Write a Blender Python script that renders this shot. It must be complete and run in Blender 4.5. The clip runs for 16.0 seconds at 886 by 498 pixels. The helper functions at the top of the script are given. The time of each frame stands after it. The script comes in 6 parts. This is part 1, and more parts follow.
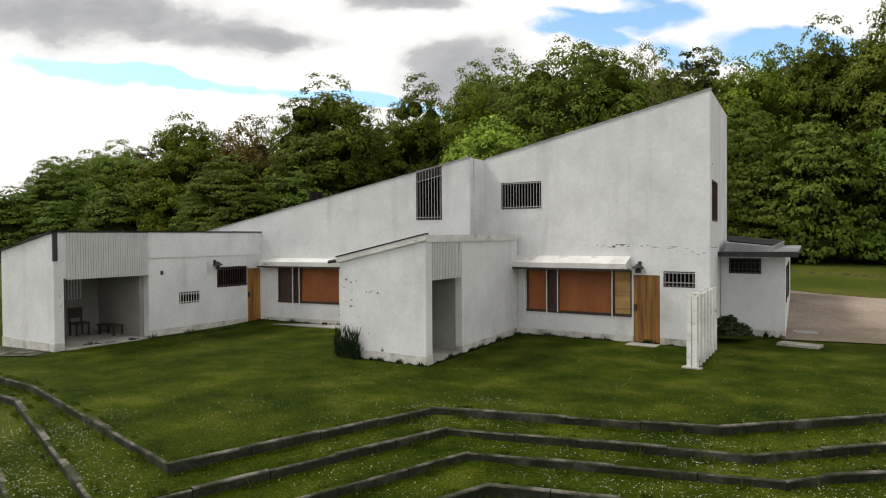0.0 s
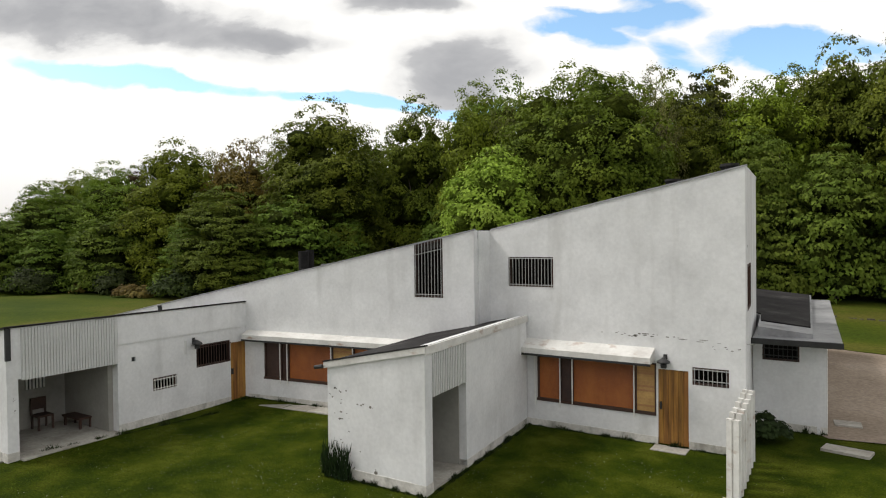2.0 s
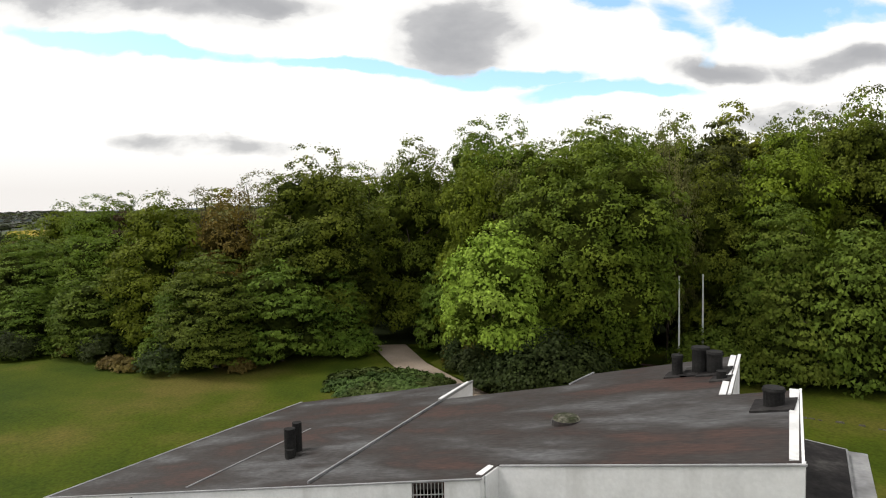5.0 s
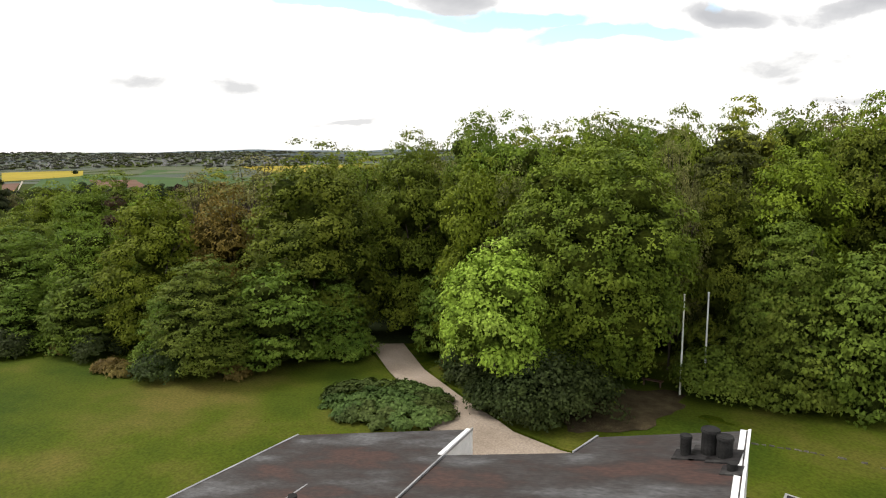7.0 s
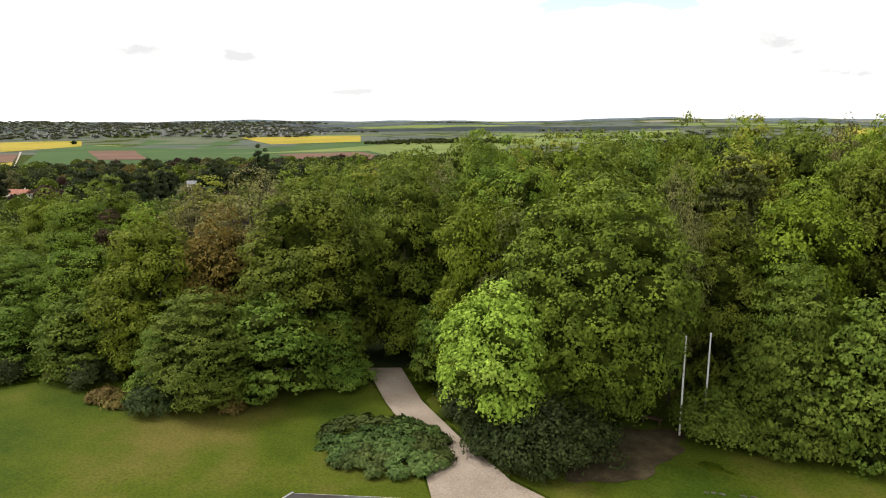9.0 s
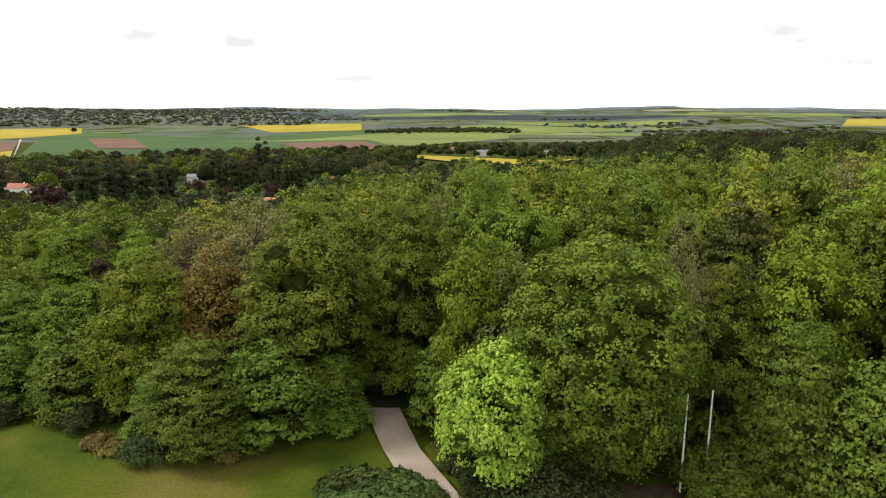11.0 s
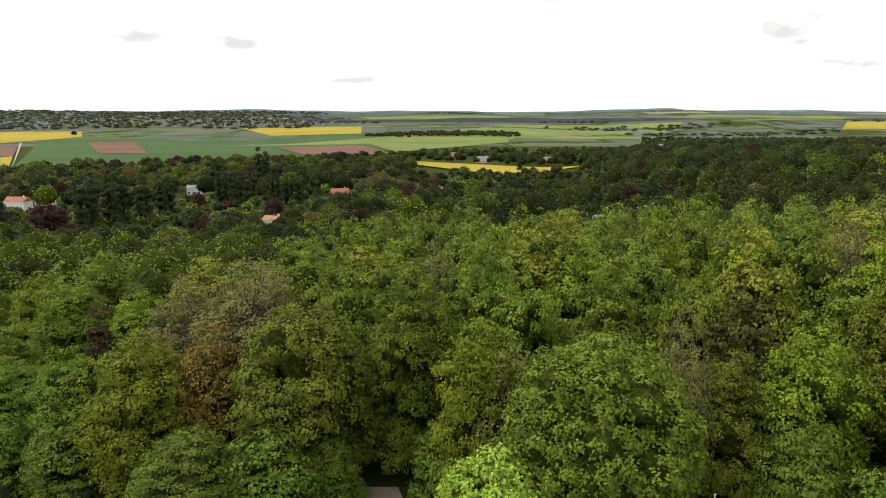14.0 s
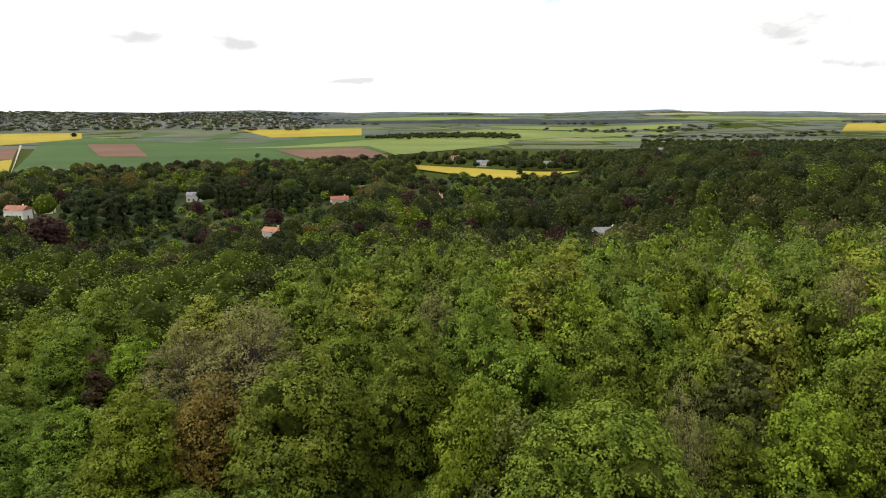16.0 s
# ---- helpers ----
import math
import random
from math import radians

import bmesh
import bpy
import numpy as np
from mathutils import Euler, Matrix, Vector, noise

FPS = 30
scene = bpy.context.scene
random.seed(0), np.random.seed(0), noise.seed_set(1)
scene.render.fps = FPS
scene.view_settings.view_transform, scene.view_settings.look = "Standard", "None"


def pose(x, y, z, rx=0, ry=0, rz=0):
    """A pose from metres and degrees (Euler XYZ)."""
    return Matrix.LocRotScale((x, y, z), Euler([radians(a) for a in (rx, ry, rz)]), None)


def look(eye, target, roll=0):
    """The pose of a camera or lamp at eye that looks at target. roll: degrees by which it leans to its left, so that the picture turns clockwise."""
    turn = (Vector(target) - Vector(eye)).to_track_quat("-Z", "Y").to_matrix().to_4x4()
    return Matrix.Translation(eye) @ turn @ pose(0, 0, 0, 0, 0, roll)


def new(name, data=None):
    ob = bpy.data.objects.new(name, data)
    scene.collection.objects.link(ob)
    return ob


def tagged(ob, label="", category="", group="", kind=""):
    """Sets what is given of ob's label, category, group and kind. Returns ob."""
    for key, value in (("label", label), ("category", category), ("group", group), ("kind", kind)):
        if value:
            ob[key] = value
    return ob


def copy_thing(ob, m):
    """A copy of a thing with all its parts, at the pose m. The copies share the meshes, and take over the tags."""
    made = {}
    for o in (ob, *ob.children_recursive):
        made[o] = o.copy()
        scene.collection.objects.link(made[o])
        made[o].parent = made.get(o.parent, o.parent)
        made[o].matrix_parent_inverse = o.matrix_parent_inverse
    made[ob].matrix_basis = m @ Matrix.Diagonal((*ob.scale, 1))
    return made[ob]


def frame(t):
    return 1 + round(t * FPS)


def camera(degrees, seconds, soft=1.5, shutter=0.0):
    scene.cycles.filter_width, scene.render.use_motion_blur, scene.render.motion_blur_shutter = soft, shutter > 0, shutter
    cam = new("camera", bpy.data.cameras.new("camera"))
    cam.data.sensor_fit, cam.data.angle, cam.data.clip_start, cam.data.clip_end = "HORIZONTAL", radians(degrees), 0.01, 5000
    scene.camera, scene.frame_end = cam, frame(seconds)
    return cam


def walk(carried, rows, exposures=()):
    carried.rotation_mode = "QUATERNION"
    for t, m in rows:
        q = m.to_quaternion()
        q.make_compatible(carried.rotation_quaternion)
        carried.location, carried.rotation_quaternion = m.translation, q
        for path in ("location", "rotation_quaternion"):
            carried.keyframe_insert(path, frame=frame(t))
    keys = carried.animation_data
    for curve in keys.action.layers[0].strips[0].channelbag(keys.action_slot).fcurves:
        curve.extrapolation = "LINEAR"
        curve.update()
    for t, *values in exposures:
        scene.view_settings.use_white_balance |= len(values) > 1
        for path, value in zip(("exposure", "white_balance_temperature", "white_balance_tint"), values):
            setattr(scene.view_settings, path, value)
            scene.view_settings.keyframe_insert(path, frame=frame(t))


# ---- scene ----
cam = camera(68.0, 16.0, soft=1.1)
PATH = [
    (0, (1.194, -1.751, 3.244), (0.108, -0.071, 3.208), -0.4),
    (0.5, (0.886, -1.321, 3.233), (-0.198, 0.359, 3.198), -0.4),
    (1, (0.56, -0.844, 3.412), (-0.525, 0.836, 3.376), -0.5),
    (1.5, (0.288, -0.381, 4.476), (-0.798, 1.298, 4.441), -0.5),
    (2, (0.012, 0.091, 5.678), (-1.075, 1.769, 5.644), -0.7),
    (2.5, (-0.258, 0.476, 6.821), (-1.343, 2.155, 6.788), -0.8),
    (3, (-0.545, 0.923, 8.06), (-1.632, 2.602, 8.027), -0.8),
    (3.5, (-0.799, 1.36, 9.279), (-1.887, 3.038, 9.244), -0.9),
    (4, (-1.039, 1.865, 10.589), (-2.128, 3.542, 10.541), -1.2),
    (6.5, (-2.365, 3.731, 16.313), (-3.439, 5.396, 16.034), -0.6),
    (7, (-2.589, 4.094, 17.331), (-3.661, 5.756, 17.033), -0.5),
    (7.5, (-2.794, 4.420, 18.358), (-3.864, 6.080, 18.039), -0.4),
    (8, (-2.974, 4.814, 19.415), (-4.042, 6.470, 19.075), -0.4),
    (10.5, (-3.821, 6.553, 24.439), (-4.884, 8.194, 24.017), 0.0),
    (11, (-4.027, 6.898, 25.442), (-5.090, 8.539, 25.022), 0.0),
    (11.5, (-4.185, 7.144, 26.415), (-5.248, 8.785, 25.996), 0.0),
    (12, (-4.353, 7.449, 27.380), (-5.416, 9.090, 26.963), 0.0),
    (12.5, (-4.499, 7.667, 28.387), (-5.562, 9.309, 27.970), 0.0),
    (13, (-4.640, 7.927, 29.418), (-5.703, 9.569, 29.001), 0.0),
    (13.5, (-4.757, 8.115, 30.427), (-5.821, 9.757, 30.011), 0.0),
    (14, (-4.897, 8.390, 31.444), (-5.961, 10.032, 31.028), 0.0),
    (14.5, (-5.032, 8.699, 32.436), (-6.095, 10.341, 32.020), 0.0),
    (15, (-5.164, 8.967, 33.440), (-6.227, 10.609, 33.024), 0.0),
    (15.5, (-5.291, 9.228, 34.404), (-6.355, 10.870, 33.989), -0.0),
    (16, (-5.407, 9.440, 35.410), (-6.471, 11.082, 34.996), -0.0),
]
walk(cam, [(t, look(eye, target, roll)) for t, eye, target, roll in PATH],
     exposures=[(0.0, -0.08), (4.0, -0.14), (6.5, 0.26), (10.5, 0.52), (16.0, 0.38)])

# ---------------- light ----------------
SUN_EL, SUN_AZ = 52.0, 250.0
world = bpy.data.worlds.new("sky")
scene.world = world
world.use_nodes = True
wt = world.node_tree
wt.nodes.clear()


def wn(kind, **kw):
    n = wt.nodes.new(kind)
    for k, v in kw.items():
        n.inputs[k].default_value = v
    return n


def wmath(op, a, b=0.0):
    n = wt.nodes.new("ShaderNodeMath")
    n.operation = op
    for i, v in enumerate((a, b)):
        if isinstance(v, (int, float)):
            n.inputs[i].default_value = v
        else:
            wt.links.new(v, n.inputs[i])
    return n.outputs[0]


def wramp(src, stops):
    n = wt.nodes.new("ShaderNodeValToRGB")
    while len(n.color_ramp.elements) < len(stops):
        n.color_ramp.elements.new(0.5)
    for e, (p, c) in zip(n.color_ramp.elements, stops):
        e.position, e.color = p, (*c, 1) if not isinstance(c, (int, float)) else (c, c, c, 1)
    wt.links.new(src, n.inputs[0])
    return n.outputs[0]


w_out = wn("ShaderNodeOutputWorld")
w_bg = wn("ShaderNodeBackground")
w_bg.inputs["Strength"].default_value = 0.85
sky = wt.nodes.new("ShaderNodeTexSky")
sky.sky_type = "NISHITA"
sky.sun_disc = False
sky.sun_elevation, sky.sun_rotation = radians(SUN_EL), radians(SUN_AZ)
sky_scale = wt.nodes.new("ShaderNodeMixRGB")
sky_scale.blend_type = "MULTIPLY"
sky_scale.inputs[0].default_value = 1.0
sky_scale.inputs[2].default_value = (0.25, 0.285, 0.285, 1)
wt.links.new(sky.outputs[0], sky_scale.inputs[1])
tc = wt.nodes.new("ShaderNodeTexCoord")
sep = wt.nodes.new("ShaderNodeSeparateXYZ")
wt.links.new(tc.outputs["Generated"], sep.inputs[0])
up = wmath("ADD", wmath("MAXIMUM", sep.outputs[2], 0.0), 0.22)
comb = wt.nodes.new("ShaderNodeCombineXYZ")
wt.links.new(wmath("DIVIDE", sep.outputs[0], up), comb.inputs[0])
wt.links.new(wmath("DIVIDE", sep.outputs[1], up), comb.inputs[1])
comb.inputs[2].default_value = 3.7
n1 = wn("ShaderNodeTexNoise", Scale=2.1, Detail=10.0, Roughness=0.5, Distortion=0.1)
wt.links.new(comb.outputs[0], n1.inputs["Vector"])
n2 = wn("ShaderNodeTexNoise", Scale=1.9, Detail=7.0, Roughness=0.52)
shift = wt.nodes.new("ShaderNodeVectorMath")
shift.operation = "ADD"
shift.inputs[1].default_value = (7.3, 2.1, 5.0)
wt.links.new(comb.outputs[0], shift.inputs[0])
wt.links.new(shift.outputs[0], n2.inputs["Vector"])


def wdot(v):
    n = wt.nodes.new("ShaderNodeVectorMath")
    n.operation = "DOT_PRODUCT"
    wt.links.new(tc.outputs["Generated"], n.inputs[0])
    n.inputs[1].default_value = v
    return n.outputs["Value"]


# cloud shapes over the wood, in slopes to the right (u) and up (v) from the way north-west
fore = wdot((-0.545, 0.839, 0.0))
safe = wmath("MAXIMUM", fore, 0.2)
su, sv = wmath("DIVIDE", wdot((0.839, 0.545, 0.0)), safe), wmath("DIVIDE", sep.outputs[2], safe)
flat = wt.nodes.new("ShaderNodeCombineXYZ")
wt.links.new(su, flat.inputs[0])
wt.links.new(wmath("MULTIPLY", sv, 1.9), flat.inputs[1])
puff = wn("ShaderNodeTexNoise", Scale=7.0, Detail=9.0, Roughness=0.56, Distortion=0.25)
wt.links.new(flat.outputs[0], puff.inputs["Vector"])
soft_puff = wn("ShaderNodeTexNoise", Scale=4.2, Detail=7.0, Roughness=0.5)
wt.links.new(flat.outputs[0], soft_puff.inputs["Vector"])
bend = wmath("MULTIPLY", wmath("SUBTRACT", soft_puff.outputs[0], 0.5), 0.10)


def ovals(rows):
    """How deep inside the nearest of some tilted ovals (u, v, half width, half height, tilt): 1 at a middle, 0 on the rim."""
    best = None
    for u, v, a, b, tilt in rows:
        du, dv = wmath("SUBTRACT", su, u), wmath("ADD", wmath("SUBTRACT", sv, v), bend)
        dv = wmath("SUBTRACT", dv, wmath("MULTIPLY", du, tilt))
        q = wmath("ADD", wmath("POWER", wmath("ABSOLUTE", wmath("DIVIDE", du, a)), 2.0), wmath("POWER", wmath("ABSOLUTE", wmath("DIVIDE", dv, b)), 2.0))
        q = wmath("SUBTRACT", 1.0, wmath("MINIMUM", q, 3.0))
        best = q if best is None else wmath("MAXIMUM", best, q)
    return best


front = wramp(fore, [(0.30, 0.0), (0.5, 1.0)])
gaps = ovals([(0.27, 0.345, 0.13, 0.035, -0.1), (0.24, 0.30, 0.10, 0.030, -0.15), (0.36, 0.265, 0.06, 0.045, -0.5), (0.52, 0.275, 0.16, 0.030, -0.05),
              (-0.44, 0.245, 0.20, 0.013, -0.17), (-0.12, 0.205, 0.16, 0.011, -0.08), (0.10, 0.185, 0.14, 0.014, -0.06), (0.26, 0.16, 0.15, 0.012, 0.0)])
puffs = ovals([(0.24, 0.352, 0.10, 0.018, 0.0), (0.235, 0.275, 0.10, 0.034, 0.0), (0.32, 0.22, 0.09, 0.034, 0.1), (0.55, 0.345, 0.16, 0.035, -0.15), (0.60, 0.215, 0.17, 0.040, 0.05)])
ragged = wmath("MULTIPLY", wmath("SUBTRACT", puff.outputs[0], 0.5), 3.0)
open_sky = wmath("ADD", wmath("SUBTRACT", gaps, wmath("MAXIMUM", wmath("MULTIPLY", puffs, 1.3), 0.0)), ragged)
cover_front = wramp(wmath("ADD", wmath("MULTIPLY", open_sky, 0.5), 0.5), [(0.44, 1.0), (0.74, 0.0)])
cover_round = wramp(n1.outputs[0], [(0.32, 0.0), (0.41, 1.0)])


def wmix(f, a, b):
    n = wt.nodes.new("ShaderNodeMixRGB")
    for i, v in enumerate((f, a, b)):
        if isinstance(v, (int, float)):
            n.inputs[i].default_value = v if i == 0 else (v, v, v, 1)
        elif isinstance(v, tuple):
            n.inputs[i].default_value = (*v, 1)
        else:
            wt.links.new(v, n.inputs[i])
    return n.outputs[0]


cover = wmix(front, cover_round, cover_front)
low = wramp(sep.outputs[2], [(0.03, 1.0), (0.09, 0.0)])
cover = wmath("MAXIMUM", cover, wmath("MULTIPLY", low, 0.96))
banks = ovals([(-0.52, 0.335, 0.30, 0.045, -0.08), (-0.28, 0.315, 0.12, 0.022, -0.15), (-0.06, 0.355, 0.10, 0.016, 0.0), (0.035, 0.25, 0.10, 0.058, 0.1), (0.42, 0.195, 0.08, 0.02, 0.0), (0.60, 0.20, 0.10, 0.02, 0.0)])
wisps = ovals([(0.50, 0.118, 0.13, 0.022, 0.12), (0.60, 0.10, 0.15, 0.016, 0.05), (0.63, 0.065, 0.12, 0.010, 0.08), (-0.35, 0.10, 0.16, 0.016, 0.0), (-0.14, 0.05, 0.10, 0.006, 0.0)])
shade = wmath("ADD", wmath("MULTIPLY", banks, 0.5), wmath("MULTIPLY", wmath("SUBTRACT", puff.outputs[0], 0.5), 1.5))
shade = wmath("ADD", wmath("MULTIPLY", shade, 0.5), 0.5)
WHITE, GREY = (1.34, 1.32, 1.28), (0.56, 0.565, 0.585)
tone_front = wramp(shade, [(0.36, WHITE), (0.50, (1.12, 1.11, 1.09)), (0.60, (0.72, 0.72, 0.73)), (0.76, GREY)])
tone_round = wramp(n2.outputs[0], [(0.42, (1.32, 1.30, 1.25)), (0.57, (1.21, 1.19, 1.16)), (0.64, (0.92, 0.92, 0.93)), (0.74, (0.56, 0.57, 0.60))])
thin = wramp(wmath("ADD", wmath("MULTIPLY", wmath("ADD", wmath("MULTIPLY", wisps, 0.6), ragged), 0.5), 0.5), [(0.52, 0.0), (0.85, 0.75)])
tone = wmix(wmath("MULTIPLY", thin, front), wmix(front, tone_round, tone_front), (0.52, 0.525, 0.54))
lowmix = wt.nodes.new("ShaderNodeMixRGB")
wt.links.new(wmath("MULTIPLY", low, wmath("SUBTRACT", 1.0, wmath("MULTIPLY", thin, 1.2))), lowmix.inputs[0])
wt.links.new(tone, lowmix.inputs[1])
lowmix.inputs[2].default_value = (1.12, 1.08, 1.04, 1)
mix = wt.nodes.new("ShaderNodeMixRGB")
wt.links.new(cover, mix.inputs[0])
wt.links.new(sky_scale.outputs[0], mix.inputs[1])
wt.links.new(lowmix.outputs[0], mix.inputs[2])
wt.links.new(mix.outputs[0], w_bg.inputs["Color"])
wt.links.new(w_bg.outputs[0], w_out.inputs["Surface"])

sun = new("sun", bpy.data.lights.new("sun", "SUN"))
sun.data.energy, sun.data.angle, sun.data.color = 2.5, radians(15), (1.0, 0.96, 0.90)
az, el = radians(SUN_AZ), radians(SUN_EL)
sun.matrix_world = look((40 * math.sin(az) * math.cos(el), 40 * math.cos(az) * math.cos(el), 40 * math.sin(el)), (0, 0, 0))


# ---------------- materials ----------------
def material(name, colours, rough=0.8, scale=1.0, fine=12.0, fine_mix=0.35, bump=0.15, stretch=(1, 1, 1), metal=0.0,
             vary=0.0, island=0.0, stains=None, translucent=0.0, fine_bump=None, gloss=0.5, depth=0.02):
    """A surface with broad and fine variation: colours is a list of (position, rgb) over broad noise."""
    m = bpy.data.materials.new(name)
    m.use_nodes = True
    t = m.node_tree
    bsdf = t.nodes["Principled BSDF"]
    bsdf.inputs["Specular IOR Level"].default_value = gloss
    co = t.nodes.new("ShaderNodeTexCoord")
    mp = t.nodes.new("ShaderNodeMapping")
    mp.inputs["Scale"].default_value = stretch
    t.links.new(co.outputs["Object"], mp.inputs[0])
    a = t.nodes.new("ShaderNodeTexNoise")
    a.inputs["Scale"].default_value, a.inputs["Detail"].default_value = scale, 6
    a.inputs["Roughness"].default_value = 0.6
    t.links.new(mp.outputs[0], a.inputs[0])
    ramp = t.nodes.new("ShaderNodeValToRGB")
    while len(ramp.color_ramp.elements) < len(colours):
        ramp.color_ramp.elements.new(0.5)
    for e, (p, c) in zip(ramp.color_ramp.elements, colours):
        e.position, e.color = p, (*c, 1)
    t.links.new(a.outputs[0], ramp.inputs[0])
    b = t.nodes.new("ShaderNodeTexNoise")
    b.inputs["Scale"].default_value, b.inputs["Detail"].default_value = fine, 4
    t.links.new(mp.outputs[0], b.inputs[0])
    br = t.nodes.new("ShaderNodeMapRange")
    br.inputs[1].default_value, br.inputs[2].default_value = 0.25, 0.75
    br.inputs[3].default_value, br.inputs[4].default_value = 1 - fine_mix, 1 + fine_mix
    t.links.new(b.outputs[0], br.inputs[0])
    mul = t.nodes.new("ShaderNodeVectorMath")
    mul.operation = "SCALE"
    t.links.new(ramp.outputs[0], mul.inputs[0])
    t.links.new(br.outputs[0], mul.inputs["Scale"])
    col = mul.outputs[0]
    if stains:
        sm = t.nodes.new("ShaderNodeMapping")
        sm.inputs["Scale"].default_value = stains[1]
        t.links.new(co.outputs["Object"], sm.inputs[0])
        sn = t.nodes.new("ShaderNodeTexNoise")
        sn.inputs["Scale"].default_value, sn.inputs["Detail"].default_value = 1.0, 7
        t.links.new(sm.outputs[0], sn.inputs[0])
        sr = t.nodes.new("ShaderNodeMapRange")
        sr.inputs[1].default_value, sr.inputs[2].default_value = stains[2], stains[3]
        sr.inputs[4].default_value = stains[4]
        t.links.new(sn.outputs[0], sr.inputs[0])
        mx = t.nodes.new("ShaderNodeMixRGB")
        t.links.new(sr.outputs[0], mx.inputs[0])
        t.links.new(col, mx.inputs[1])
        mx.inputs[2].default_value = (*stains[0], 1)
        col = mx.outputs[0]
    if vary or island:
        hs = t.nodes.new("ShaderNodeHueSaturation")
        t.links.new(col, hs.inputs["Color"])
        total = None
        for amount, kind, out in ((vary, "ShaderNodeObjectInfo", "Random"), (island, "ShaderNodeNewGeometry", "Random Per Island")):
            if amount:
                info = t.nodes.new(kind)
                mr = t.nodes.new("ShaderNodeMapRange")
                mr.inputs[3].default_value, mr.inputs[4].default_value = 1 - amount, 1 + amount
                t.links.new(info.outputs[out], mr.inputs[0])
                if total is None:
                    total = mr.outputs[0]
                    if kind == "ShaderNodeObjectInfo":
                        hr = t.nodes.new("ShaderNodeMapRange")
                        hr.inputs[3].default_value, hr.inputs[4].default_value = 0.5 - 0.07 * amount, 0.5 + 0.07 * amount
                        t.links.new(info.outputs[out], hr.inputs[0])
                        t.links.new(hr.outputs[0], hs.inputs["Hue"])
                else:
                    mm = t.nodes.new("ShaderNodeMath")
                    mm.operation = "MULTIPLY"
                    t.links.new(total, mm.inputs[0])
                    t.links.new(mr.outputs[0], mm.inputs[1])
                    total = mm.outputs[0]
        t.links.new(total, hs.inputs["Value"])
        col = hs.outputs[0]
    t.links.new(col, bsdf.inputs["Base Color"])
    bsdf.inputs["Roughness"].default_value, bsdf.inputs["Metallic"].default_value = rough, metal
    if rough > 0.9:
        bsdf.inputs["Specular IOR Level"].default_value = min(gloss, 0.1)
    if bump:
        bm_ = t.nodes.new("ShaderNodeBump")
        bm_.inputs["Strength"].default_value, bm_.inputs["Distance"].default_value = bump, depth
        t.links.new(b.outputs[0], bm_.inputs["Height"])
        t.links.new(bm_.outputs[0], bsdf.inputs["Normal"])
    if translucent:
        tr = t.nodes.new("ShaderNodeBsdfTranslucent")
        t.links.new(col, tr.inputs[0])
        ms = t.nodes.new("ShaderNodeMixShader")
        ms.inputs[0].default_value = translucent
        t.links.new(bsdf.outputs[0], ms.inputs[1])
        t.links.new(tr.outputs[0], ms.inputs[2])
        t.links.new(ms.outputs[0], t.nodes["Material Output"].inputs[0])
        bsdf.inputs["Specular IOR Level"].default_value = 0.12
    return m


M = {}
M["wall"] = material("white_limewash", [(0.3, (0.60, 0.60, 0.60)), (0.5, (0.68, 0.68, 0.68)), (0.72, (0.75, 0.75, 0.75))], 0.85, 0.9, 11, 0.06, 0.12,
                     stains=((0.34, 0.33, 0.31), (1.5, 1.5, 0.20), 0.56, 0.82, 0.5))
M["panel"] = material("grey_painted_metal", [(0.3, (0.50, 0.50, 0.49)), (0.7, (0.60, 0.60, 0.59))], 0.6, 0.8, 14, 0.05, 0.05)
M["plinth"] = material("weathered_concrete", [(0.3, (0.40, 0.38, 0.34)), (0.6, (0.60, 0.58, 0.54))], 0.9, 1.5, 14, 0.15, 0.3,
                       stains=((0.14, 0.14, 0.11), (2.5, 2.5, 1.2), 0.55, 0.75, 0.8))
M["fascia"] = material("chipped_white_fascia", [(0.3, (0.50, 0.48, 0.45)), (0.6, (0.66, 0.65, 0.62))], 0.8, 1.2, 10, 0.06, 0.2,
                       stains=((0.30, 0.17, 0.10), (2.2, 2.2, 5.0), 0.60, 0.74, 0.75))
M["roof"] = material("bitumen_roof", [(0.36, (0.042, 0.020, 0.015)), (0.45, (0.022, 0.015, 0.013)), (0.54, (0.034, 0.030, 0.029)), (0.64, (0.075, 0.074, 0.076)), (0.78, (0.105, 0.105, 0.11))], 0.7, 0.34, 6, 0.45, 0.5, gloss=0.35,
                     stretch=(0.6, 1.6, 1))
M["bitumen"] = material("dark_bitumen", [(0.3, (0.010, 0.009, 0.010)), (0.52, (0.024, 0.022, 0.022)), (0.7, (0.06, 0.058, 0.055))], 0.85, 0.8, 6, 0.35, 0.3, gloss=0.15)
M["zinc"] = material("grey_zinc_flashing", [(0.3, (0.22, 0.22, 0.23)), (0.65, (0.36, 0.36, 0.37))], 0.5, 0.9, 8, 0.12, 0.1, metal=0.3,
                     stains=((0.10, 0.10, 0.10), (1, 1, 1), 0.55, 0.7, 0.6))
M["black"] = material("black_painted_metal", [(0.3, (0.012, 0.012, 0.012)), (0.7, (0.03, 0.03, 0.03))], 0.6, 3, 20, 0.2, 0.1)
M["flue"] = material("sooty_flue", [(0.3, (0.010, 0.010, 0.010)), (0.7, (0.028, 0.027, 0.026))], 0.8, 2, 15, 0.3, 0.3, gloss=0.12)
M["bar"] = material("pale_grey_iron", [(0.3, (0.30, 0.30, 0.29)), (0.7, (0.42, 0.42, 0.41))], 0.6, 3, 20, 0.1, 0.0)
